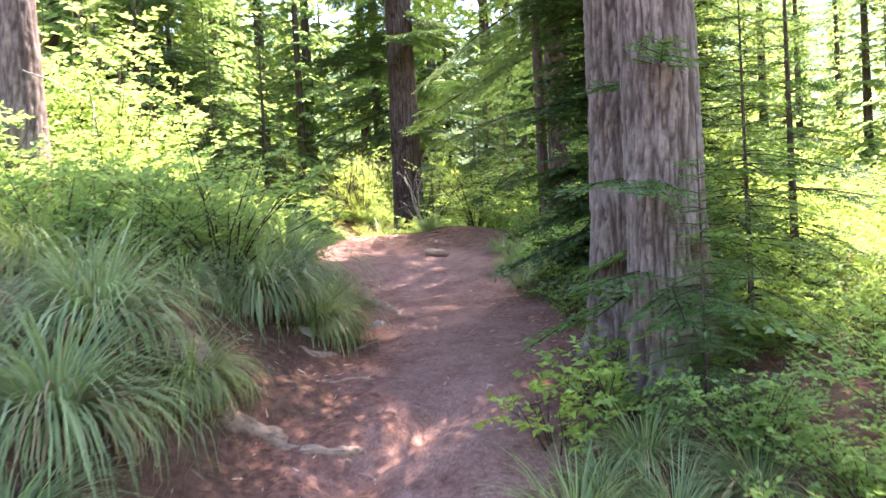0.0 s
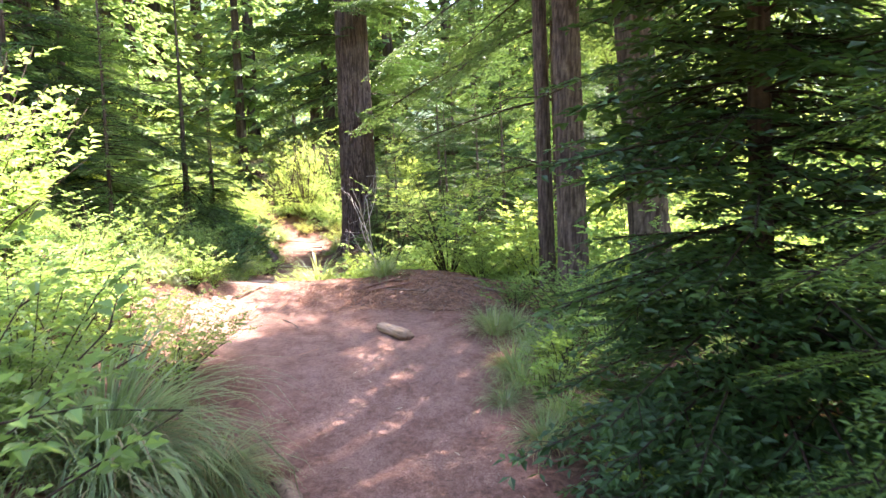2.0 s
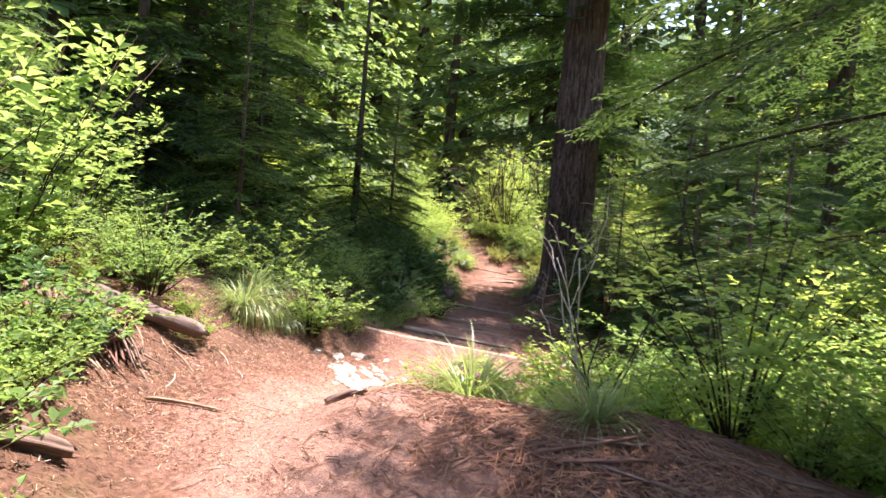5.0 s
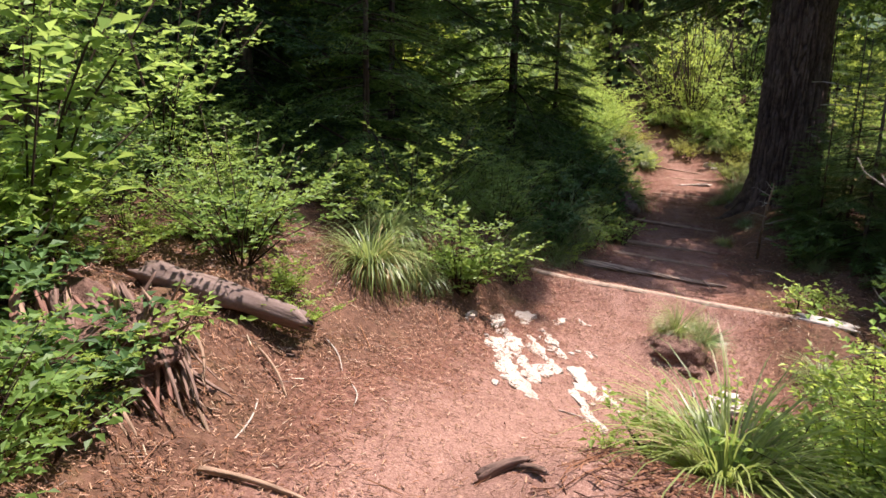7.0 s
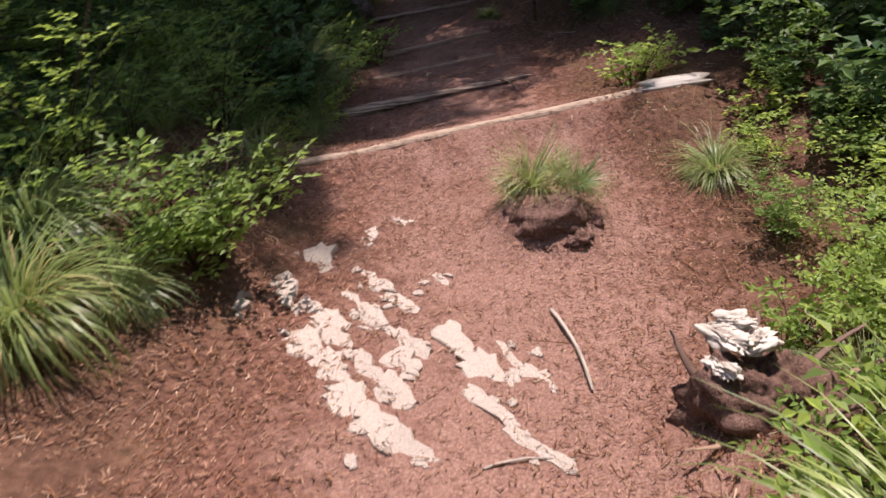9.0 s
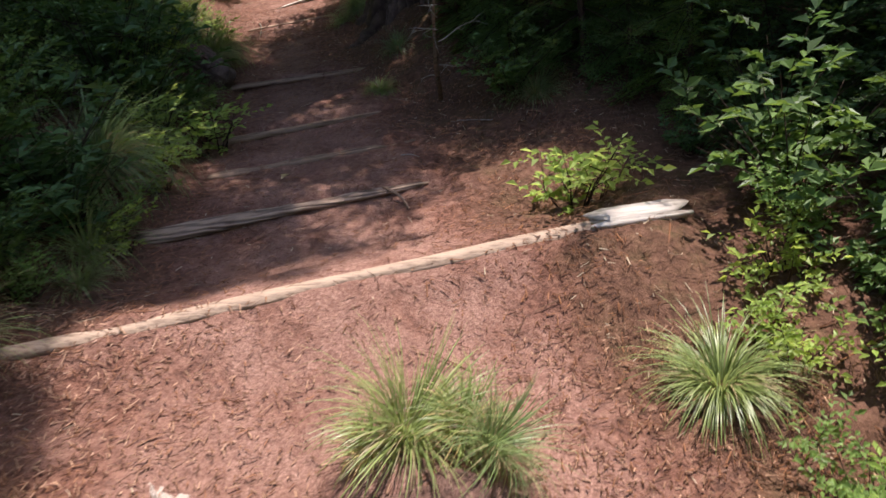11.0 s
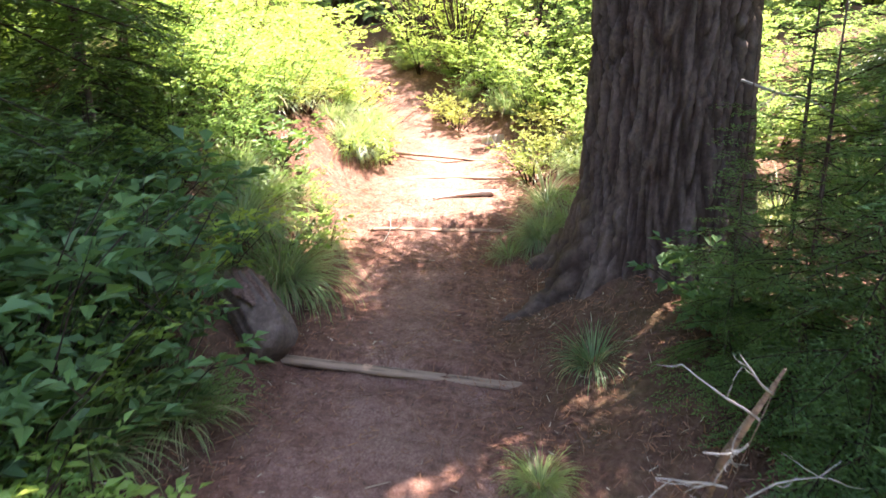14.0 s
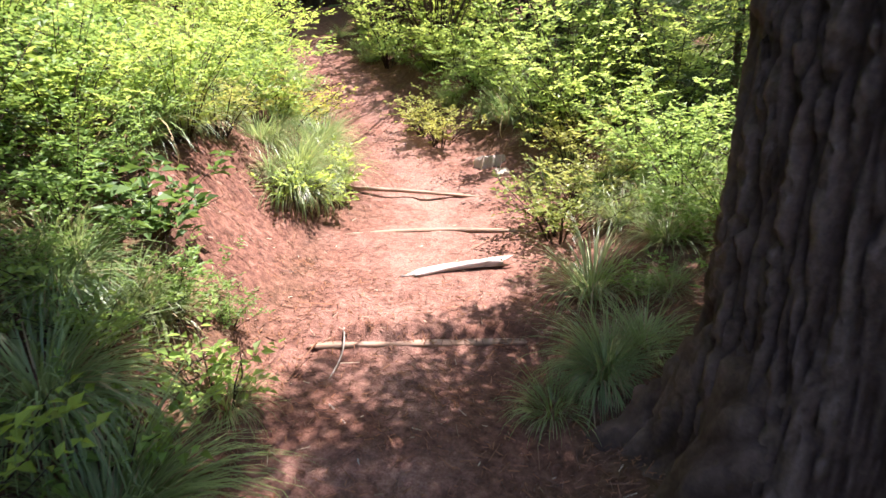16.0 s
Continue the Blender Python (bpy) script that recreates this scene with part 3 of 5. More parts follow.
gx, gy = spread(-5.5, 4.5, 0.055, 420), spread(0.5, 22.5, 0.055, 420)
GX, GY = np.meshgrid(gx, gy)
gu, gs = off_trail(GX, GY)
GZ = ground_z(GX, GY)
crumb = (vnoise(GX * 9, GY * 9, 0.3) - 0.5) * 0.03 + (vnoise(GX * 22, GY * 22, 4.0) - 0.5) * 0.016
GZ = GZ + crumb * np.where(gu < 0, 0.7, 1.6)
on_path = np.clip(0.5 - (gu + 0.25 * (vnoise(GX * 3, GY * 3, 9.0) - 0.5)) / 0.3, 0, 1) * (GY > -8) * (GY < 27)
worn = np.clip(1.5 * np.exp(-(((GX + 3.82 + 0.35 * (GY - 18.4)) / 0.26) ** 4 + ((GY - 18.45) / 0.48) ** 4)), 0, 1)      # bare earth left of the hummock
heap = np.exp(-(((GX - 0.8) / 1.4) ** 4 + ((GY - 9.6) / 0.7) ** 2))
litter = np.clip(gu / 0.7 + 0.75, 0.0, 0.85) + 0.8 * heap + 0.6 * np.clip((-1.5 - GX) / 0.4, 0, 1) * np.exp(-((GY - 10.2) / 1.6) ** 2) - 0.8 * np.exp(-((GX + 0.95) ** 2 / 0.3 + (GY - 10.6) ** 2 / 3.5))
nx = len(gx)
ii, jj = np.meshgrid(np.arange(len(gy) - 1), np.arange(nx - 1), indexing="ij")
quads = np.stack([ii * nx + jj, ii * nx + jj + 1, (ii + 1) * nx + jj + 1, (ii + 1) * nx + jj], -1).reshape(-1, 4)
ground = new("ground", mesh_of("ground", np.stack([GX, GY, GZ], -1).reshape(-1, 3), quads, EARTH, True,
             {"trail": np.maximum(np.maximum(on_path, worn), np.clip(heap * 1.6 - 0.3, 0, 1)).ravel(), "litter": litter.ravel(), "far": np.clip((np.hypot(GX, GY - 10) - 30) / 25, 0, 1).ravel()}))
tagged(ground, "red-brown trodden dirt trail climbing through forest floor litter", "ground", kind="structure")

# ---- trees ----
def fir_levels(g, low, top, reach, gap, count, taper=1.0):
    out, z = [], low
    while z < top:
        f = (z - low) / (top - low)
        out.append((z, max(0.3, reach * (1 - f) ** taper * g.uniform(0.75, 1.1)), count, -12 + 30 * f + g.uniform(-6, 6)))
        z += gap * g.uniform(0.75, 1.25)
    return out


def tree(name, label, x, y, trunk, crown=None, turn=0.0, scale=1.0, sink=0.05, group=""):
    root = thing(name, label, "tree", group)
    child("trunk", trunk, root)
    if crown:
        fir_branches(root, *crown, settle=clear_of_flecks(x, y, turn))
    root.matrix_basis = pose(x, y, on_ground(x, y, sink), 0, 0, turn) @ Matrix.Scale(scale, 4)
    return root


# Spots of the trail that the sun reaches between the branches: x, y, radius
SUN_FLECKS = [(-0.56, 14.36, 0.2), (-3.0, 14.75, 0.15), (-3.45, 17.0, 0.1), (-2.26, 15.63, 0.06), (-2.72, 17.0, 0.06), (-0.5, 13.3, 0.1), (0.7, 7.74, 0.04), (0.95, 8.16, 0.02),
              (1.36, 6.02, 0.08), (0.95, 6.47, 0.05), (0.65, 7.28, 0.04), (-2.85, 14.4, 0.2)]


def clear_of_flecks(x, y, turn):
    """For a tree at x, y: gives the turn and length of a branch that leaves the flecks in the sun."""
    base = on_ground(x, y)
    flecks = [(Vector((a, b, on_ground(a, b))), rad) for a, b, rad in SUN_FLECKS]

    def reach(z, angle, length, pitch):
        way = Vector((math.cos(radians(angle + turn)), math.sin(radians(angle + turn)), 0))
        free = length
        for p, rad in flecks:
            r = 0.5 * length
            for _ in range(3):
                h = base + z + r * math.tan(radians(pitch)) - 0.13 * r
                q = p + sun_dir * ((h - p.z) / sun_dir.z) - Vector((x, y, 0))
                r = min(max(q.dot(way), 0.0), length)
            side = abs(q.x * way.y - q.y * way.x)
            if 0.0 < q.dot(way) < length + rad and side < 0.22 * length * max(0.22, 1 - r / length) + rad:
                free = min(free, max(0.0, q.dot(way) - rad))
        return free

    def settle(z, angle, length, pitch):
        tries = [(reach(z, angle + shift, length, pitch) - 0.004 * abs(shift) * length / 4, angle + shift) for shift in (0, 12, -12, 24, -24, 36, -36)]
        free, best = max(tries)
        return best, min(length, max(free, 0.3))
    return settle


g0 = np.random.default_rng(11)
crown_old = (20, [(2.9, 2.3, 7, -6), (3.4, 2.6, 7, -4), (3.9, 2.7, 7, -2), (4.5, 2.7, 7, 0)] + fir_levels(g0, 5.2, 20, 2.75, 0.52, 8, 0.6), 0.075, 0.055, NEEDLE, 1.9)
crown_tall = (21, fir_levels(g0, 3.6, 17, 2.8, 0.8, 7), 0.075, 0.05, NEEDLE, 1.8)
crown_open = (22, fir_levels(g0, 3.4, 18, 2.6, 0.9, 5, 0.7), 0.065, 0.055, NEEDLE_MID, 1.7)
crown_small = fir_crown(23, fir_levels(g0, 0.25, 3.2, 1.15, 0.22, 6, 0.9), 0.042, 0.031, NEEDLE_YOUNG, 1.7)
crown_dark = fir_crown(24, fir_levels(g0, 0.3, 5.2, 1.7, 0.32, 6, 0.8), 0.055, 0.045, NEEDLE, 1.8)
crown_far = far_crown(25, fir_levels(g0, 0.8, 14, 2.4, 0.62, 7, 0.9), NEEDLE_FAR_LIT)
stem_small = trunk_mesh(5, 3.3, 0.035, 0.008, BARK_DARK, 0.3, 4, 0.004, 14, 0.2)
stem_dark = trunk_mesh(6, 5.3, 0.07, 0.012, BARK_DARK, 0.3, 4, 0.006, 18, 0.2)
stem_far = trunk_mesh(7, 14.3, 0.17, 0.02, BARK_DARK, 0.3, 5, 0.01, 20, 0.3)

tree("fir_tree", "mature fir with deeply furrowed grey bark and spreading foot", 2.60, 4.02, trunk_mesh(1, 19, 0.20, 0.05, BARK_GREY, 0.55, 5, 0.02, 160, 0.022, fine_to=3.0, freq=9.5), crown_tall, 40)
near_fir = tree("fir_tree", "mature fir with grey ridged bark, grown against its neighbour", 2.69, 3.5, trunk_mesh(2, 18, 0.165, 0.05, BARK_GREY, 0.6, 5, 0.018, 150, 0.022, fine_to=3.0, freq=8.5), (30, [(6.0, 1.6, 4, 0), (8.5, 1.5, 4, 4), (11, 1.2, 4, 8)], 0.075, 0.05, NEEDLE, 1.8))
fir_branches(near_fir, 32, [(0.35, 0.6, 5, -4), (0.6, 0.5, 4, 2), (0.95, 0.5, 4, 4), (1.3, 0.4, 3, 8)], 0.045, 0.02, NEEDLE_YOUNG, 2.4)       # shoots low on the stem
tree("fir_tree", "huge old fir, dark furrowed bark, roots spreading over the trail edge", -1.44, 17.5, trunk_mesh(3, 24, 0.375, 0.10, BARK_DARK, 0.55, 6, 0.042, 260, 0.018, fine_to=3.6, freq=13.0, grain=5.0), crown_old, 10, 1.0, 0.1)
tree("fir_tree", "slender fir with smooth grey trunk among green shrubs", 2.26, 8.85, trunk_mesh(4, 18.5, 0.125, 0.03, BARK_DARK, 0.35, 5, 0.008, 60, 0.05), crown_open, 80)
tree("fir_tree", "thin fir stem standing close behind another", 2.06, 9.15, trunk_mesh(8, 13, 0.07, 0.02, BARK_DARK, 0.3, 4, 0.006, 40, 0.08))
tree("fir_tree", "fir with flaking dark reddish bark, leaning slightly", 2.95, 8.95, trunk_mesh(9, 18.5, 0.17, 0.04, BARK_DARK, 0.4, 5, 0.018, 80, 0.04, lean=(0.06, 0.0)), crown_open, 200)
tree("fir_tree", "sunlit fir trunk with brown scaly bark on the grassy bank", -1.75, 5.2, trunk_mesh(10, 16, 0.16, 0.04, BARK_GREY, 0.4, 5, 0.016, 80, 0.05, lean=(-0.03, 0)))
tree("fir_tree", "fir with low drooping branches over the heap of earth", 2.35, 10.9, trunk_mesh(12, 15, 0.13, 0.03, BARK_DARK, 0.35, 5, 0.012, 60, 0.06), (26, [(2.1, 2.2, 3, -6), (2.8, 2.4, 3, -4)] + fir_levels(g0, 3.6, 13, 2.6, 0.75, 6, 0.8), 0.06, 0.048, NEEDLE_MID, 1.7), 20)

# added fir, placed only to keep the sun off the thicket right of the steps
tree("fir_tree", "dense dark fir added behind the thicket to shade it, limbs low over the slope", 2.4, 18.8, trunk_mesh(15, 13, 0.16, 0.03, BARK_DARK, 0.35, 5, 0.012, 50, 0.08), (31, fir_levels(g0, 1.6, 12, 2.5, 0.6, 7, 0.7), 0.07, 0.055, NEEDLE, 2.0), 0)
tree("fir_tree", "tall dark fir standing in shade above the bank", -6.3, 14.2, trunk_mesh(16, 13, 0.18, 0.03, BARK_DARK, 0.35, 5, 0.012, 40, 0.1), (33, fir_levels(g0, 1.4, 12.5, 2.6, 0.5, 8, 0.6), 0.075, 0.06, NEEDLE, 2.3), 0)
tree("fir_tree", "dark young fir crowding the trail with dense low branches", 2.75, 5.75, trunk_mesh(14, 5.0, 0.06, 0.012, BARK_DARK, 0.3, 4, 0.006, 18, 0.2), (29, fir_levels(g0, 0.25, 5.0, 0.97, 0.135, 10, 0.45), 0.06, 0.04, NEEDLE, 2.6), 15)

# ---- shrubs, grasses and young firs ----
def plant(name, label, category, parts, group=""):
    root = thing(name, label, category, group)
    for key, me in parts:
        tagged(child(key, me, root), kind="stuff" if key in ("branchwork", "framework", "turf", "dry_turf", "crown", "foliage") else "")
    return root


def put(root, x, y, size=1.0, turn=0.0, first=[], sink=0.02, tip=(0, 0)):
    """A plant of this kind at a place: the master itself the first time, then copies."""
    m = pose(x, y, on_ground(x, y, sink), tip[0], tip[1], turn)
    if root.name in first:
        ob = copy_thing(root, m)
    else:
        first.append(root.name)
        ob, ob.matrix_basis = root, m
    ob.matrix_basis = m @ Matrix.Scale(size, 4)
    return ob


def shrub(seed, label, height, spread, stems, leaves, size, mat, group):
    s, f = shrub_meshes(seed, height, spread, stems, leaves, size, mat)
    return plant("shrub", label, "shrub", (("framework", s), ("foliage", f)), group)


HUCKLE = [shrub(s, "leafy green huckleberry shrub beside the trail", h, w, 15, 1150, 0.046, SHRUB_LEAF, "huckleberry shrubs") for s, h, w in ((31, 0.75, 0.5), (32, 0.6, 0.55), (33, 0.95, 0.6))]
SPRING = [shrub(s, "sunlit yellow-green shrub with thin leaves", h, w, 15, 1300, 0.056, BRIGHT_LEAF, "sunlit shrubs") for s, h, w in ((34, 1.5, 0.8), (35, 1.1, 0.75))]
TALL = [shrub(s, "tall thicket of backlit bright green leaves", h, w, 18, 1400, 0.095, BRIGHT_LEAF, "tall thicket") for s, h, w in ((36, 2.7, 1.2), (37, 2.1, 1.1))]
SALAL = [shrub(s, "low shrub with broad glossy dark leaves", h, w, 18, 600, 0.08, DARK_LEAF, "glossy shrubs") for s, h, w in ((38, 0.55, 0.45), (39, 0.8, 0.5))]
SPROUT = shrub(40, "small bright green sprout at the trail edge", 0.34, 0.16, 8, 230, 0.042, BRIGHT_LEAF, "sprouts")
ROUND = shrub(41, "round dense bright green bush", 0.62, 0.3, 20, 1700, 0.038, SHRUB_LEAF, "round bush")
AUTUMN = shrub(42, "low shrub with yellow and reddish leaves", 0.4, 0.3, 18, 800, 0.03, YELLOW_LEAF, "yellowing shrubs")


def tuft(seed, label, count, length, droop, width=0.003, dry=0.25, group="grass tufts"):
    return plant("grass_tuft", label, "grass", (("turf", grass_mesh(seed, count, length, droop, GRASS, width)),
                 ("dry_turf", grass_mesh(seed + 50, int(count * dry), length * 0.8, droop * 1.5, STRAW, width, low=0.5))), group)


TUFT = [tuft(51, "arching tuft of long green beargrass", 750, 0.62, 1.9), tuft(52, "drooping tuft of beargrass with dry blades below", 620, 0.5, 2.2, dry=0.4)]
SHORT = [tuft(53, "short loose tuft of green grass", 300, 0.3, 1.5, 0.0018, 0.3), tuft(54, "upright tuft of thin sunlit grass", 320, 0.42, 1.2, 0.002, 0.25)]
YOUNG = plant("young_fir", "young fir with flat fresh green branches", "tree", (("stem", stem_small), ("branchwork", crown_small[0]), ("crown", crown_small[1])), "young firs")
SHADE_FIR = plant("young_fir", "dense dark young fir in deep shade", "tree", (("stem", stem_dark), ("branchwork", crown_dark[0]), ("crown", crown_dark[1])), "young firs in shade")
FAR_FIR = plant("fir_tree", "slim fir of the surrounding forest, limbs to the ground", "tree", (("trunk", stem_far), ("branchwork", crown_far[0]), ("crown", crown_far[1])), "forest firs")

r = random.Random(5)
# beargrass on the left bank at the lower trail
for x, y, s, k in ((0.62, 2.35, 1.15, 0), (0.55, 4.1, 1.35, 1), (0.75, 4.45, 1.2, 1), (0.40, 2.9, 1.2, 0), (0.75, 2.95, 0.9, 1), (0.05, 3.3, 1.1, 0), (0.35, 3.65, 1.0, 1), (-0.1, 2.5, 1.2, 0), (-0.45, 3.6, 1.1, 0), (0.12, 5.5, 1.6, 0), (0.4, 5.8, 1.1, 1), (0.3, 5.2, 1.2, 1), (-0.25, 5.2, 1.3, 0),
                   (-0.35, 5.6, 1.0, 1), (-0.8, 4.4, 1.2, 0), (0.8, 1.9, 1.0, 1), (0.3, 1.9, 1.1, 0), (-0.3, 1.7, 1.1, 1)):
    put(TUFT[k], x, y, s, r.uniform(0, 360))
for x, y, s, k in ((2.34, 2.72, 1.0, 0), (2.55, 2.55, 0.9, 1), (1.75, 7.25, 1.1, 0), (1.85, 7.7, 1.0, 0), (1.62, 7.95, 0.9, 1), (2.05, 7.05, 1.0, 0), (1.7, 6.75, 0.8, 0), (1.55, 8.3, 0.9, 0), (1.9, 6.3, 0.8, 1)):
    put(SHORT[k], x, y, s, r.uniform(0, 360))
# beside the bend
for x, y, s, k in ((-2.78, 11.15, 1.2, 1), (-3.0, 11.6, 1.0, 0), (-2.62, 11.42, 0.75, 1), (-0.3, 10.1, 1.15, 0), (0.12, 10.75, 1.0, 1), (-0.3, 12.92, 0.6, 0), (-2.88, 14.32, 1.1, 0), (-3.0, 14.7, 0.8, 1), (-3.5, 13.1, 0.9, 0),
                   (-3.2, 16.8, 0.95, 0), (-3.5, 16.95, 0.9, 0), (-3.75, 17.3, 0.8, 1), (-3.85, 19.0, 0.85, 1), (-3.95, 19.3, 0.7, 0), (-2.12, 17.85, 0.6, 1), (-1.7, 15.85, 0.42, 1), (-3.4, 16.2, 0.7, 0)):
    put(TUFT[k], x, y, s, r.uniform(0, 360))
put(ROUND, -2.47, 11.75, 1.2, 30)
for x, y, s in ((-0.62, 14.0, 1.3), (-0.5, 14.15, 1.0), (-0.1, 13.15, 0.8), (0.05, 13.4, 0.9), (-0.05, 13.0, 0.7), (-0.38, 10.75, 0.7), (-0.3, 11.5, 0.9), (-2.55, 14.95, 1.2), (-2.7, 15.1, 1.2), (-2.2, 9.0, 1.1), (-2.3, 9.3, 1.2), (2.35, 3.3, 1.2), (2.5, 3.55, 1.0)):
    put(SPROUT, x, y, s, r.uniform(0, 360))
for x, y, s in ((-3.55, 20.75, 1.0), (-3.75, 21.0, 1.1), (-2.45, 19.2, 1.2), (-2.35, 19.6, 1.1), (-2.5, 20.2, 1.2), (-4.35, 19.9, 1.2), (-4.5, 20.4, 1.1), (-4.2, 18.9, 1.1)):
    put(AUTUMN, x, y, s, r.uniform(0, 360))


def thicket(name, label, category, kinds, spots):
    """Far plants joined into one object: spots are (kind, x, y, size, turn)."""
    root = thing(name, label, category, kind="stuff")
    for n, key in enumerate([c.name.split(".")[0] for c in kinds[0].children]):
        if key == "framework" and len(spots) > 60:      # stems inside a dense thicket
            continue
        by_mat = {}
        for k, x, y, s, a in spots:
            me = kinds[k].children[n].data
            by_mat.setdefault(me.materials[0].name, []).append((me, pose(x, y, on_ground(x, y, 0.03), 0, 0, a) @ Matrix.Scale(s, 4)))
        for mat, rows in by_mat.items():
            store, pieces = {}, []
            for me, m in rows:
                if me.name not in store:
                    v = np.empty(len(me.vertices) * 3, np.float32)
                    me.vertices.foreach_get("co", v)
                    f = np.empty(len(me.loops), np.int32)
                    me.loops.foreach_get("vertex_index", f)
                    store[me.name] = v.reshape(-1, 3), f.reshape(len(me.polygons), -1)
                v, f = store[me.name]
                pieces.append((placed(v, m), f))
            tagged(child(key, mesh_of(key, *join(pieces), bpy.data.materials[mat], key == "framework"), root), kind="stuff")
    return root


AUTUMN_ALSO = [AUTUMN]
# room left round things that stand free: x, y, radius
KEEP_CLEAR = [(-2.75, 11.2, 0.55), (-2.45, 11.75, 0.5), (-2.2, 11.2, 0.35), (-3.25, 16.8, 0.42), (-2.6, 9.75, 0.42), (-2.3, 9.3, 0.35), (-0.5, 11.0, 0.35), (-0.45, 13.4, 0.4), (-2.85, 14.35, 0.5), (-3.0, 16.25, 0.4), (-1.28, 15.5, 0.25), (0.45, 10.0, 0.3), (-3.85, 19.1, 0.4), (-1.44, 17.5, 0.75), (2.6, 3.8, 0.45), (2.75, 5.7, 0.8), (-3.82, 18.4, 0.34), (-4.0, 18.75, 0.24)]


def scatter(kinds, count, box, clear, sizes, seed, gap=0.0, keep=None, joined=None):
    """Plants at random in a box, clear of the trail."""
    q = random.Random(seed)
    done = 0
    spots, rows = [], []
    while done < count:
        x, y = q.uniform(box[0], box[1]), q.uniform(box[2], box[3])
        u, side = off_trail(x, y)
        done += 1
        if any((x - a) ** 2 + (y - b) ** 2 < c * c for a, b, c in KEEP_CLEAR):
            continue
        if u < clear or (keep and not keep(x, y)) or any((x - a) ** 2 + (y - b) ** 2 < gap * gap for a, b in spots):
            continue
        spots.append((x, y))
        k, s, a = q.randrange(len(kinds)), q.uniform(*sizes), q.uniform(0, 360)
        if joined:
            rows.append((k, x, y, s, a))
        else:
            put(kinds[k], x, y, s, a)
    if joined:
        thicket(*joined, kinds, rows)


right_of = lambda x, y: x > np.interp(y, _ys, _TR[0])
left_of = lambda x, y: x < np.interp(y, _ys, _TR[0])
scatter(HUCKLE, 130, (-1.8, 0.5, 3.6, 9), 0.6, (0.7, 1.15), 1, 0.35, left_of)
scatter(HUCKLE + SPRING, 120, (0.5, 4.0, 9.4, 12.8), 0.8, (0.55, 1.0), 2, 0.36, right_of)
scatter(HUCKLE + SALAL[:1], 230, (-4.6, -2.0, 8.6, 18.3), 0.28, (0.5, 1.0), 3, 0.27, left_of)
scatter(HUCKLE, 110, (1.6, 4.6, 2.2, 9), 0.32, (0.4, 0.75), 17, 0.33, right_of)
scatter(SALAL + HUCKLE[:2], 80, (-1.3, 1.5, 11.5, 17.2), 0.42, (0.4, 0.8), 4, 0.33, right_of)
scatter(SPRING + AUTUMN_ALSO, 80, (-6.5, -3.2, 17.8, 24), 0.42, (0.5, 0.9), 6, 0.42)
scatter(SPRING + HUCKLE, 60, (-3.2, 1, 18.6, 24), 0.42, (0.5, 0.85), 7, 0.45)
scatter(SPRING, 130, (-9, -1.4, 4.2, 11), 1.5, (0.8, 1.3), 5, 0.6, left_of, ("sunlit_undergrowth", "dense backlit yellow-green undergrowth between the firs", "undergrowth"))
scatter(HUCKLE, 260, (-10, -4.4, 10, 19), 1.2, (0.9, 1.5), 14, 0.55, left_of, ("undergrowth", "dense green huckleberry undergrowth on the slope", "undergrowth"))
scatter(SPRING + HUCKLE[2:], 280, (1.2, 12, 9, 26), 1.6, (0.9, 1.5), 15, 0.6, right_of, ("undergrowth", "dense sunlit green undergrowth below the trail", "undergrowth"))
scatter(SPRING + HUCKLE[2:], 170, (3.0, 10, 0, 9.5), 1.2, (0.6, 1.1), 16, 0.6, right_of, ("undergrowth", "green undergrowth beneath the firs", "undergrowth"))
scatter(TALL, 60, (-16, -3.8, 6, 22), 2.4, (0.8, 1.2), 8, 1.2, left_of, ("tall_undergrowth", "tall bright green thicket backlit by the sun", "undergrowth"))
scatter(TALL, 70, (1.5, 14, 11, 30), 2.4, (0.6, 1.0), 9, 1.2, right_of, ("tall_undergrowth", "tall bright green thicket beyond the slender firs", "undergrowth"))
scatter(TALL, 90, (-16, 8, 23, 38), 1.2, (0.6, 1.1), 10, 1.2, None, ("tall_undergrowth", "tall bright green thicket above the trail", "undergrowth"))
scatter(SHORT, 70, (-6, 3, 17.5, 22), 0.1, (0.8, 1.4), 12, 0.28)
scatter(SHORT, 60, (-4, 4, 4, 17), 0.1, (0.7, 1.2), 13, 0.3)
for x, y, size in ((2.1, 7.4, 0.5), (2.4, 7.0, 0.55), (2.3, 7.9, 0.6), (2.7, 7.6, 0.7), (2.0, 8.3, 0.5), (2.6, 8.35, 0.7), (2.2, 6.5, 0.5), (2.6, 6.2, 0.6), (2.9, 6.8, 0.7), (3.2, 7.4, 0.8), (1.75, 8.7, 0.5), (2.35, 5.7, 0.5), (2.3, 4.9, 0.45), (0.3, 4.35, 0.5), (-0.1, 4.7, 0.6), (-0.3, 4.2, 0.6), (0.05, 4.95, 0.5)):
    put(HUCKLE[int(x * 10) % 3], x, y, size, r.uniform(0, 360))
for x, y, size in ((2.05, 7.15, 1.1), (2.35, 7.4, 1.3), (1.95, 6.85, 1.0), (2.5, 7.6, 1.2), (2.2, 3.0, 1.1), (2.45, 3.15, 1.2)):
    put(SPROUT, x, y, size, r.uniform(0, 360))
for x, y, size in ((1.95, 7.45, 1.2), (1.8, 7.0, 1.1), (2.1, 7.75, 1.2), (1.75, 8.1, 1.1), (2.0, 6.6, 1.1), (2.25, 2.5, 1.3), (2.5, 2.9, 1.2), (2.8, 2.6, 1.2)):
    put(SHORT[0], x, y, size, r.uniform(0, 360))
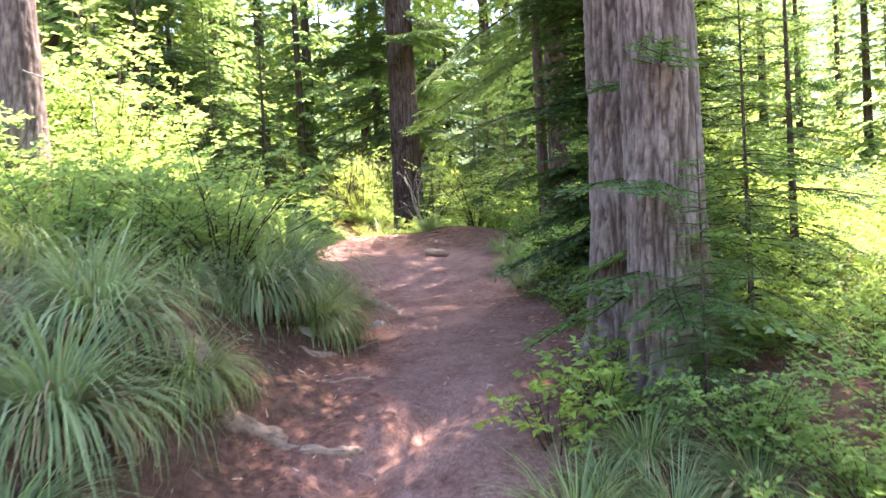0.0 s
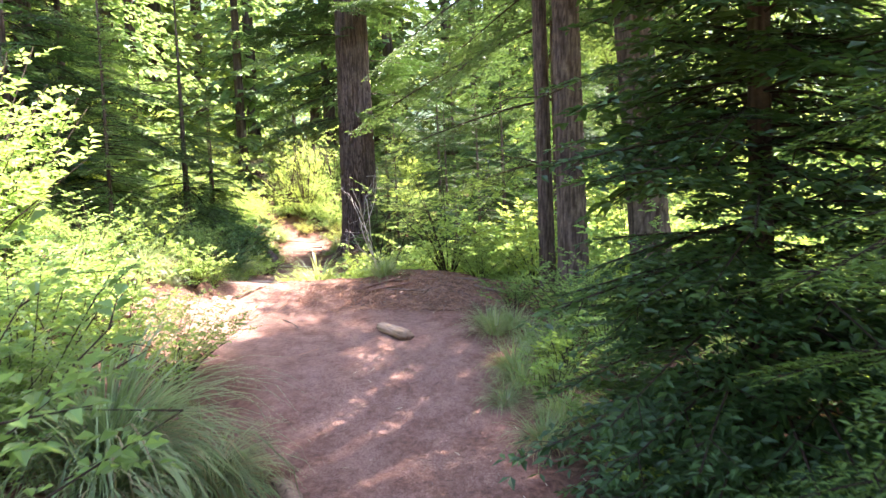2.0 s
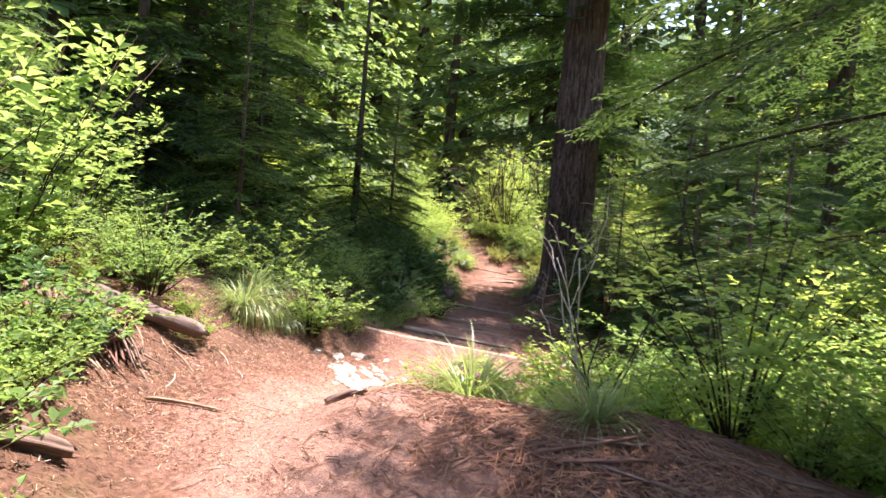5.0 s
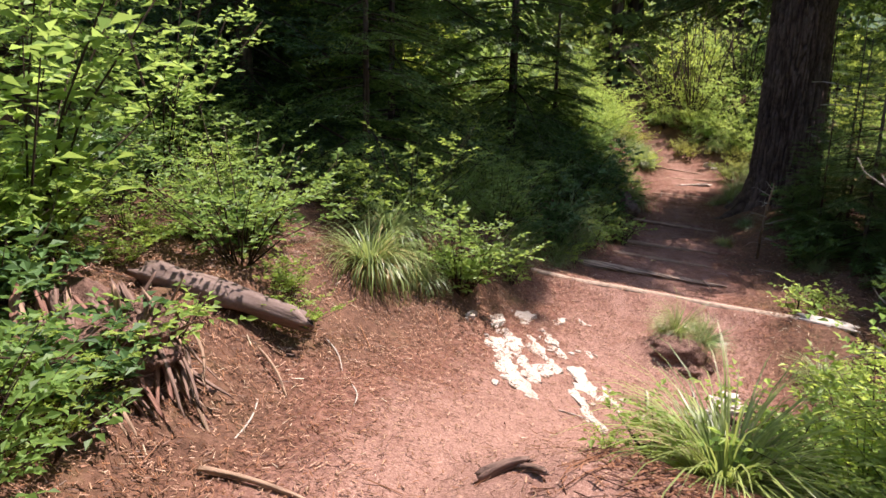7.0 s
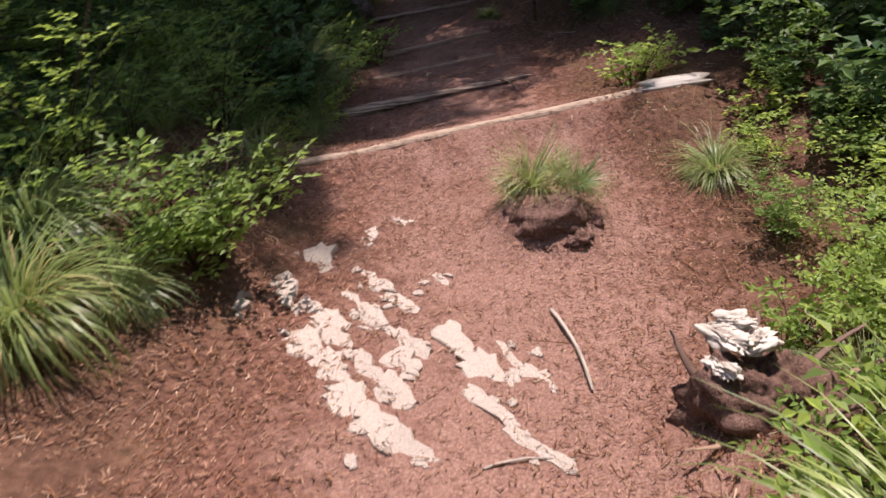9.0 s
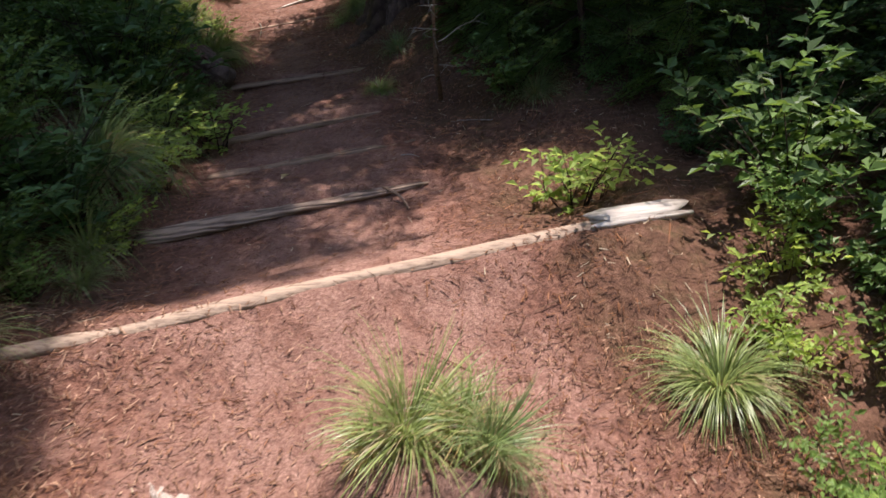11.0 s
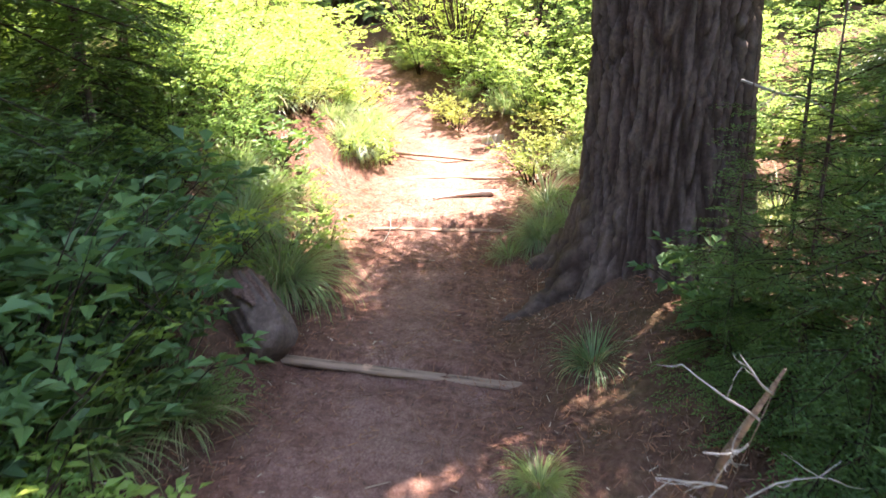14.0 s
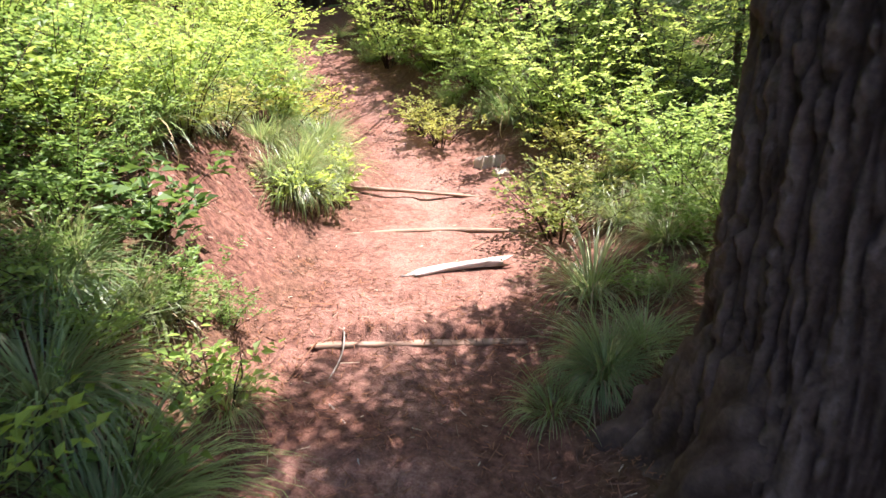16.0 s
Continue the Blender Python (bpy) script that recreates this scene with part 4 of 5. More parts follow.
# low sunlit shrubs along the open side of the clearing
for x, y, size, k in ((0.1, 10.5, 0.75, 1), (0.0, 10.9, 0.55, 1), (0.35, 10.35, 0.7, 1), (0.15, 11.1, 0.55, 1), (0.05, 11.6, 0.5, 1), (0.3, 10.85, 0.6, 0), (0.15, 12.1, 0.5, 1), (0.45, 11.7, 0.6, 0), (0.4, 12.5, 0.55, 1), (0.7, 11.2, 0.6, 0), (-1.6, 8.1, 0.45, 1), (-0.35, 7.2, 0.55, 1), (-0.2, 6.7, 0.5, 0), (-0.6, 6.9, 0.7, 1)):
    put(SPRING[k], x, y, size, r.uniform(0, 360))
for x, y, size, k in ((0.25, 13.9, 0.9, 1), (0.5, 13.3, 1.0, 0), (0.8, 12.9, 1.0, 1), (0.35, 14.4, 0.9, 1), (0.9, 13.8, 1.1, 0), (-2.75, 13.75, 0.8, 0), (-2.9, 14.0, 0.9, 1), (-3.05, 15.2, 1.0, 1), (-2.95, 15.6, 0.9, 0), (-3.2, 15.85, 1.0, 1), (-3.3, 15.4, 1.1, 1)):
    put(SALAL[k], x, y, size, r.uniform(0, 360))
for x, y, size in ((-2.7, 14.6, 1.1), (-2.85, 14.9, 1.2), (-3.35, 16.55, 1.2), (-3.3, 17.0, 1.1), (-3.25, 17.35, 1.0), (-3.45, 16.2, 1.3), (-2.62, 14.35, 0.9), (-2.55, 13.75, 0.8)):
    put(SPROUT, x, y, size, r.uniform(0, 360))
# dense cover of the sunlit banks
scatter(SHORT, 420, (-6.5, -1.2, 17.4, 24), 0.14, (0.5, 0.95), 41, 0.15, None, ("grass_cover", "short green grass covering the bank", "grass"))
scatter(HUCKLE, 220, (-6.0, -1.2, 17.6, 23), 0.2, (0.3, 0.55), 42, 0.2, None, ("low_undergrowth", "low dense green plants covering the bank", "undergrowth"))
scatter(HUCKLE, 130, (-4.2, -2.3, 13, 17.8), 0.08, (0.3, 0.55), 43, 0.2, left_of, ("low_undergrowth", "low dense green plants covering the bank", "undergrowth"))
scatter(SHORT, 90, (-4.2, -2.2, 12.6, 17.8), 0.04, (0.7, 1.2), 44, 0.22, left_of, ("grass_cover", "short green grass covering the bank", "grass"))
scatter(HUCKLE, 90, (2.2, 4.6, 1.2, 4.4), 0.2, (0.35, 0.6), 45, 0.25, right_of, ("low_undergrowth", "low dense green plants covering the bank", "undergrowth"))
scatter(HUCKLE, 60, (-3.6, -1.7, 8.4, 12.5), 0.15, (0.35, 0.6), 46, 0.22, left_of, ("low_undergrowth", "low dense green plants covering the bank", "undergrowth"))
for x, y, size, k in ((-2.55, 20.6, 0.75, 0), (-2.75, 21.3, 0.9, 0), (-3.3, 22.1, 0.95, 0), (-2.1, 20.0, 0.7, 1), (-1.9, 21.0, 0.9, 0), (-2.4, 22.2, 1.0, 0)):
    put(SPRING[k], x, y, size, r.uniform(0, 360))
for x, y, size, k in ((-4.4, 23.4, 0.8, 0), (-3.7, 22.9, 0.75, 1), (-5.1, 24.4, 0.85, 0), (-5.9, 25.4, 0.9, 0), (-3.1, 23.8, 0.85, 0), (-2.4, 23.2, 0.8, 1), (-4.3, 25.2, 0.9, 0), (-6.8, 23.3, 0.75, 1), (-7.4, 24.6, 0.9, 0)):
    put(TALL[k], x, y, size, r.uniform(0, 360))
for x, y, size, k in ((-4.6, 22.5, 0.7, 0), (-4.0, 22.1, 0.65, 1), (-5.3, 23.7, 0.8, 0), (-3.2, 21.6, 0.6, 1)):
    put(SPRING[k], x, y, size, r.uniform(0, 360))
# grassy hummock between the two arms of the upper trail
for x, y, size, k in ((-3.92, 19.2, 1.0, 1), (-4.05, 19.45, 1.1, 0), (-3.85, 19.5, 1.0, 1), (-4.1, 19.75, 1.1, 0), (-4.2, 19.3, 0.9, 1), (-4.15, 20.0, 1.0, 1), (-3.98, 19.0, 0.8, 0), (-4.3, 19.7, 1.0, 0)):
    put(SHORT[k], x, y, size, r.uniform(0, 360))
for x, y, size in ((-3.78, 18.98, 0.9), (-3.72, 19.2, 0.9), (-3.8, 19.45, 1.0), (-3.85, 18.85, 0.7)):
    put(SPROUT, x, y, size, r.uniform(0, 360))
# tall sunlit bushes on the bank below the bend
for x, y, size, k in ((-2.6, 8.1, 0.9, 0), (-3.1, 9.2, 0.95, 1), (-2.3, 7.0, 0.95, 0), (-3.3, 7.4, 1.0, 0), (-2.9, 6.2, 0.9, 1)):
    put(TALL[k], x, y, size, r.uniform(0, 360))
# leafy edge of the heap of earth
for x, y, size, k in ((0.1, 10.3, 0.5, 1), (0.75, 10.15, 0.6, 1), (1.05, 10.2, 0.65, 0), (1.4, 10.1, 0.6, 1), (1.75, 9.95, 0.65, 1), (0.55, 10.5, 0.7, 0), (0.95, 10.6, 0.75, 1), (1.35, 10.6, 0.7, 0), (1.8, 10.5, 0.75, 1), (2.15, 9.8, 0.6, 1), (2.4, 9.5, 0.6, 0), (0.85, 11.3, 0.8, 0), (1.5, 11.3, 0.85, 0)):
    put(SPRING[k], x, y, size, r.uniform(0, 360))
for x, y, size in ((-0.22, 10.3, 1.4), (-0.2, 10.55, 1.4), (-0.42, 10.3, 1.3), (-0.52, 10.15, 1.0), (-0.1, 10.8, 1.3), (-0.68, 10.0, 0.4), (0.6, 9.95, 0.9), (1.2, 9.9, 1.0)):
    put(SPROUT, x, y, size, r.uniform(0, 360))
scatter(HUCKLE, 150, (-1.0, 6, 18.2, 27), 0.4, (0.6, 1.0), 51, 0.4, right_of, ("undergrowth", "green undergrowth covering the slope behind the old fir", "undergrowth"))
scatter(HUCKLE, 260, (-8.5, -4.1, 15, 23), 0.4, (0.45, 0.9), 52, 0.3, left_of, ("undergrowth", "dense green undergrowth covering the upper bank", "undergrowth"))
# young firs
for x, y, s in ((-3.9, 12.4, 1.0), (-4.6, 13.6, 1.2), (-0.35, 15.7, 0.7), (-0.65, 16.4, 0.6), (0.15, 15.1, 0.5), (-0.55, 16.0, 0.55), (-0.8, 16.0, 0.45), (-0.1, 15.5, 0.42), (-0.95, 16.75, 0.4), (-1.15, 16.5, 0.3), (-0.95, 16.25, 0.38), (2.95, 4.75, 0.8), (2.75, 3.05, 0.3), (3.05, 3.6, 0.45), (-4.4, 9.9, 1.0), (1.0, 18.5, 1.0)):
    put(YOUNG, x, y, s, r.uniform(0, 360))
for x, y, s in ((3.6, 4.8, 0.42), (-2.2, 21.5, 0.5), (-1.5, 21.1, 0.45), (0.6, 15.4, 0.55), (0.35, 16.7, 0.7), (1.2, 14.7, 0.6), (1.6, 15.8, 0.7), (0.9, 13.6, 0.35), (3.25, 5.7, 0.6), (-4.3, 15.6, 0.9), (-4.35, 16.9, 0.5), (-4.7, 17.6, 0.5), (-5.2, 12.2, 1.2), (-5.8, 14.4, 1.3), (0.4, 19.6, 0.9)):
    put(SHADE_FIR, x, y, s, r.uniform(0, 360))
q = random.Random(3)
spots = []
for k in range(2500):
    a, d = q.uniform(0, 2 * math.pi), q.uniform(5, 46)
    x, y = d * math.sin(a) - 1, 11 + d * math.cos(a)
    if k % 3:
        a = q.uniform(-0.95, 0.95)
        d = q.uniform(13, 62)
        x, y = d * math.sin(a) - 1, 9 + d * math.cos(a)
    u, side = off_trail(x, y)
    lit = abs(x + 1) < 3.5 and 9 < y < 24       # the open strip that lets the sun in
    if -10 < x < 0.5 and 22 < y < 33:        # open ground above the trail
        continue
    if x > 1.0 and y < 24 and (x < 10 or k % 2):      # the slope below the trail is open
        continue
    if u < (6.5 if y < 22 else 3.5) or lit or (y < 4 and d < 22) or any((x - b) ** 2 + (y - c) ** 2 < 4.5 for b, c in spots) or len(spots) > 125:
        continue
    spots.append((x, y))
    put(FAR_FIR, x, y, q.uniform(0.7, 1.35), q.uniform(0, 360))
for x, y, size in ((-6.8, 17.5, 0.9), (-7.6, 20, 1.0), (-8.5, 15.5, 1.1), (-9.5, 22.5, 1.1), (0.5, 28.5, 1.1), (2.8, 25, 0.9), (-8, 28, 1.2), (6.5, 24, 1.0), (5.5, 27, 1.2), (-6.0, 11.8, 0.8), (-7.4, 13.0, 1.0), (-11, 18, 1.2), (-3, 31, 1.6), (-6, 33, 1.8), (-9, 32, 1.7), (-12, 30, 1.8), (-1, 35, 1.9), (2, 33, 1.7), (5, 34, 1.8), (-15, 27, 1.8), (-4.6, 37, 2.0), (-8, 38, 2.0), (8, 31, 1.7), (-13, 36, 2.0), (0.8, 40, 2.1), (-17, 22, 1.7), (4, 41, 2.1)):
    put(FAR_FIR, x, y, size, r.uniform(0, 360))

# ---- timber, stone and dead wood ----
def log_mesh(name, seed, length, r0, r1, mat, rough=0.12, flat=1.0, bend=0.0, sides=20, ragged=0.0):
    """A weathered log or split timber along +x, from 0 to length, with uneven sides, long cracks and closed ends."""
    n = max(8, int(length / 0.035))
    t = np.linspace(0, 1, n)
    th = np.linspace(0, 2 * np.pi, sides, endpoint=False)
    T, A = np.meshgrid(t, th, indexing="ij")
    r = r0 + (r1 - r0) * T
    r = r * (1 + rough * (vnoise(T * length * 3 + seed, np.cos(A) * 1.4 + seed, np.sin(A) * 1.4) - 0.5) * 2 + rough * 0.8 * (vnoise(T * length * 1.2, np.cos(A) * 6 + seed, np.sin(A) * 6) - 0.5) * 2)
    r[0] *= 0.75
    r[-1] *= 0.75
    X = T * length + ragged * (vnoise(np.cos(A) * 3 + seed, np.sin(A) * 3, T * 0) - 0.5) * np.clip((np.abs(T - 0.5) - 0.4) / 0.1, 0, 1) * np.sign(T - 0.5)
    v = np.stack([X, np.cos(A) * r + bend * np.sin(np.pi * T), np.sin(A) * r * flat], -1).reshape(-1, 3)
    v = np.concatenate([v, [[0.0, 0, 0]], [[length, 0, 0]]])
    i, j = np.meshgrid(np.arange(n - 1), np.arange(sides), indexing="ij")
    q = np.stack([i * sides + j, (i + 1) * sides + j, (i + 1) * sides + (j + 1) % sides, i * sides + (j + 1) % sides], -1).reshape(-1, 4)
    k = n * sides
    caps = []
    for s in range(0, sides, 2):
        caps.append((k, s, s + 1, (s + 2) % sides))
        caps.append((k + 1, k - sides + (s + 2) % sides, k - sides + s + 1, k - sides + s))
    return mesh_of(name, v, np.concatenate([q, np.array(caps)]), mat, True, {"ridge": np.ones(len(v))})


def between(a, b, roll=0.0):
    """A pose at a whose x axis points to b."""
    a, b = Vector(a), Vector(b)
    return Matrix.Translation(a) @ (b - a).to_track_quat("X", "Z").to_matrix().to_4x4() @ Matrix.Rotation(roll, 4, "X")


def lying(x0, y0, x1, y1, lift0=0.0, lift1=None):
    a = (x0, y0, on_ground(x0, y0) + lift0)
    b = (x1, y1, on_ground(x1, y1) + (lift0 if lift1 is None else lift1))
    return a, b, (Vector(b) - Vector(a)).length


def timber(seed, label, ends, r0, r1, mat, lift0, lift1, flat=0.75, bend=0.0, name="step_timber", group="timber steps", category="timber step", rough=0.12, ragged=0.05):
    a, b, size = lying(*ends, lift0, lift1)
    root = thing(name, label, category, group)
    child("log", log_mesh("log", seed, size, r0, r1, mat, rough, flat, bend, ragged=ragged), root)
    root.matrix_basis = between(a, b)
    return root


def lump_mesh(name, seed, size, mat, rough=0.5, flat=0.0):
    """A rugged lump: a ball pulled about by noise at three scales, with a flattened top."""
    n, sides = 34, 48
    p, a = np.meshgrid(np.linspace(0.001, np.pi - 0.001, n), np.linspace(0, 2 * np.pi, sides, endpoint=False), indexing="ij")
    v = np.stack([np.sin(p) * np.cos(a), np.sin(p) * np.sin(a), np.cos(p)], -1)
    k = 1 + rough * (vnoise(v[..., 0] * 1.6 + seed, v[..., 1] * 1.6, v[..., 2] * 1.6) - 0.5) * 1.3
    k = k + rough * 0.7 * (vnoise(v[..., 0] * 4.5, v[..., 1] * 4.5 + seed, v[..., 2] * 4.5) - 0.5) + rough * 0.4 * (vnoise(v[..., 0] * 11, v[..., 1] * 11, v[..., 2] * 11 + seed) - 0.5)
    v = v * k[..., None]
    v[..., 2] = np.where(v[..., 2] > flat, flat + (v[..., 2] - flat) * 0.4, v[..., 2]) if flat else v[..., 2]
    v = (v * np.asarray(size)).reshape(-1, 3)
    i, j = np.meshgrid(np.arange(n - 1), np.arange(sides), indexing="ij")
    q = np.stack([i * sides + j, (i + 1) * sides + j, (i + 1) * sides + (j + 1) % sides, i * sides + (j + 1) % sides], -1).reshape(-1, 4)
    return mesh_of(name, v, q, mat, True, {"ridge": np.clip((k.ravel() - 0.65) / 0.4, 0, 1)})


beam = thing("step_timber", "long half-buried log step with a bleached white end", "timber step", "timber steps")
along = np.linspace(0, 1, 70)
line = np.array([(-2.62 + 2.2 * k, 12.86 + 0.86 * k + 0.06 * math.sin(3.1 * k), 0) for k in along])
line[:, 2] = [on_ground(x, y) - 0.016 for x, y, _ in line]
line[:, 2] = np.convolve(np.pad(line[:, 2], 10, mode="edge"), np.ones(21) / 21, mode="valid")
bv, bf = tube(line, np.linspace(0.034, 0.046, 70), 20)
ring = np.repeat(line, 20, axis=0)
away = bv[: len(ring)] - ring
away[:, 2] *= np.where(away[:, 2] > 0, 0.72, 1.0)       # worn flat on top
grain = (vnoise(ring[:, 0] * 2.2, np.tile(np.arange(20), 70) * 0.9, 0.5) - 0.5) * 0.012
bv[: len(ring)] = ring + away + unit(away) * grain[:, None]
child("log", mesh_of("log", bv, bf, TIMBER_TAN, True), beam)
stub = child("bleached_end", log_mesh("bleached_end", 2, 0.36, 0.052, 0.062, TIMBER_PALE, 0.3, 0.7, 0.0, 20, 0.12), beam, "white weathered log end")
stub.matrix_basis = between((-0.56, 13.69, on_ground(-0.56, 13.69) + 0.01), (-0.2, 13.8, on_ground(-0.2, 13.8) + 0.03))
timber(3, "split timber step with bold wavy grain and dark knots", (-2.55, 13.90, -1.30, 14.41), 0.06, 0.03, GRAINED, -0.022, -0.018, 0.55, rough=0.25)
timber(4, "worn timber step sunk into the trail", (-2.48, 14.62, -1.4, 15.0), 0.045, 0.025, TIMBER, -0.024, -0.024, 0.6)
timber(5, "grey split timber step across the trail", (-2.66, 15.17, -1.66, 15.52), 0.045, 0.026, TIMBER, -0.024, -0.02, 0.7, rough=0.2)
timber(6, "thin straight timber step nearly buried", (-2.92, 16.28, -1.86, 16.46), 0.03, 0.028, TIMBER, -0.015, -0.015, 0.7, rough=0.18)
timber(7, "sunlit timber step at the end of the shade", (-3.2, 17.86, -2.42, 18.2), 0.028, 0.022, TIMBER, -0.013, -0.015, 0.6)
timber(8, "bleached flat piece of wood lying on the trail", (-3.02, 18.52, -2.66, 18.8), 0.03, 0.055, TIMBER_PALE, -0.005, 0.015, 0.45, 0.03, name="driftwood", group="", category="dead wood", rough=0.6, ragged=0.16)
timber(9, "thin pale root crossing the sunlit trail", (-3.52, 18.93, -2.62, 19.27), 0.014, 0.018, TIMBER, -0.004, -0.002, 0.8, 0.06, "root", "trail roots", "root")
timber(10, "thin pale root crossing the upper trail", (-3.78, 19.5, -3.02, 19.82), 0.016, 0.013, TIMBER, -0.003, -0.003, 0.8, 0.03, "root", "trail roots", "root")
timber(11, "short grey log chunk lying on the dirt", (0.74, 8.13, 1.0, 7.84), 0.04, 0.05, TIMBER, 0.03, 0.03, 0.9, name="log_chunk", group="", category="log", rough=0.08)
timber(12, "broken rotten log on the bank with a pale torn end", (-2.85, 9.6, -2.28, 10.08), 0.085, 0.07, BARK_LOG, 0.04, 0.15, 0.8, 0.03, "fallen_log", "", "log", 0.3, 0.14)
# rotted log end that pokes out of the bank
bank_log = thing("bank_log", "dark rotted log end with soil on top, in the bank", "log")
child("log", log_mesh("log", 17, 0.40, 0.115, 0.10, BARK_DARK, 0.3, 1.0, 0.02, 48, 0.02), bank_log)
child("soil", lump_mesh("soil", 18, (0.13, 0.07, 0.02), SOIL, 0.6), bank_log, "crumbling dark soil").matrix_basis = pose(0.12, 0.0, 0.095)
bank_log.matrix_basis = between((-3.16, 16.38, on_ground(-3.1, 16.3) + 0.14), (-2.84, 16.19, on_ground(-2.84, 16.19) + 0.09))
# fallen trunk far up the slope
far_log = thing("fallen_log", "long bare fallen trunk lying in the undergrowth", "log")
child("log", log_mesh("log", 18, 5.2, 0.09, 0.07, TIMBER, 0.08), far_log)
far_log.matrix_basis = between((-7.4, 13.2, on_ground(-7.4, 13.2) + 0.1), (-6.0, 17.9, on_ground(-6.0, 17.9) + 0.25))


def spread_root(seed, label, points, radii, mat):
    v, f = tube(points, radii, 20)
    lump = (vnoise(v[:, 0] * 14 + seed, v[:, 1] * 14, v[:, 2] * 14) - 0.5) * 0.06 + (vnoise(v[:, 0] * 45 + seed, v[:, 1] * 45, v[:, 2] * 45) - 0.5) * 0.045
    c = np.repeat(np.asarray(points), 20, axis=0)
    lump[: len(c)] *= np.clip(np.repeat(np.asarray(radii), 20) / 0.08, 0.15, 1)
    v[: len(c)] += unit(v[: len(c)] - c) * lump[: len(c), None]
    root = thing("root", label, "root", "tree roots")
    # low ridge values paint shade into the hollows of the bark
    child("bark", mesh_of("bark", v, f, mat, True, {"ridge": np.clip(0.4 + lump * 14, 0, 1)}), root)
    return root


def curve_points(knots, n=36):
    k = np.asarray(knots, float)
    t = np.linspace(0, len(k) - 1, n)
    return np.stack([np.interp(t, np.arange(len(k)), k[:, i]) for i in range(k.shape[1])], -1)


for seed, knots in ((1, ((-1.62, 17.35, 0.25, 0.16), (-1.88, 17.17, 0.0, 0.09), (-2.02, 17.04, -0.03, 0.06), (-2.15, 16.93, -0.06, 0.04))), (2, ((-1.72, 17.62, 0.2, 0.12), (-2.0, 17.62, 0.0, 0.06), (-2.15, 17.6, -0.04, 0.04)))):
    p = curve_points(knots)
    pts = np.array([(x, y, on_ground(x, y) + h) for x, y, h, _ in p])
    spread_root(seed, "furrowed grey root spreading from the old fir into the trail", pts, p[:, 3], BARK_DARK)
for seed, label, knots in ((4, "thick grey root rising out of the trail", ((0.55, 3.1, 0.02, 0.07), (0.8, 3.0, 0.0, 0.065), (1.0, 3.06, -0.012, 0.05), (1.2, 3.02, -0.012, 0.035), (1.45, 3.12, -0.03, 0.03))), (5, "long thin root along the foot of the bank", ((0.8, 3.95, 0.0, 0.03), (0.95, 4.2, -0.004, 0.026), (1.02, 4.5, -0.008, 0.022), (1.25, 4.75, -0.012, 0.02), (1.4, 5.0, -0.02, 0.014))),
                           (6, "root running from the bank into the dirt", ((0.68, 5.9, 0.02, 0.045), (0.95, 5.6, 0.0, 0.035), (1.1, 5.35, -0.006, 0.025), (1.38, 5.05, -0.02, 0.014))), (7, "small root across the trail", ((1.0, 3.72, -0.004, 0.02), (1.25, 3.8, -0.006, 0.018), (1.45, 3.78, -0.008, 0.015), (1.75, 3.92, -0.014, 0.01)))):
    p = curve_points(knots, 44)
    pts = np.array([(x, y, on_ground(x, y) + h) for x, y, h, _ in p])
    pts[:, :2] += 0.02 * np.stack([np.sin(np.arange(44) * 0.45 + seed), np.cos(np.arange(44) * 0.6)], -1)
    spread_root(seed, label, pts - np.array([0, 0, 0.012]), p[:, 3], TIMBER)


# ---- the outcrop of pale rock ----
def slab_mesh(seed):
    """A thin angular flake of bedrock, two units long, with broken edges."""
    g = np.random.default_rng(seed)
    n = 22
    a = np.linspace(0, 2 * np.pi, n, endpoint=False) + g.uniform(-0.1, 0.1, n)
    x = np.sign(np.cos(a)) * np.abs(np.cos(a)) ** 0.7 * (1 + g.normal(0, 0.1, n))
    y = np.sign(np.sin(a)) * np.abs(np.sin(a)) ** 0.55 * (1 + g.normal(0, 0.3, n)) * (1 - 0.3 * x)
    tilt = g.normal(0, 0.25, 2)
    ring = lambda k, z: np.stack([x * k, y * k, np.full(n, z) + (tilt[0] * x + tilt[1] * y + g.normal(0, 0.1, n)) * (z > 0)], -1)
    v = np.concatenate([ring(1.0, -3.0), ring(1.0, 0.55), ring(0.9, 0.95), [[0, 0, 1.0]]])
    f = []
    for k in range(2):
        f += [(k * n + j, k * n + (j + 1) % n, (k + 1) * n + (j + 1) % n, (k + 1) * n + j) for j in range(n)]
    f += [(3 * n, 2 * n + j, 2 * n + j + 1, 2 * n + (j + 2) % n) for j in range(0, n, 2)]
    return mesh_of("stone", v, f, STONE, False)


outcrop = thing("rock_outcrop", "pale cream layered bedrock flaking out of the dirt", "rock")
SLABS = [slab_mesh(s) for s in range(60, 68)]
g = np.random.default_rng(9)
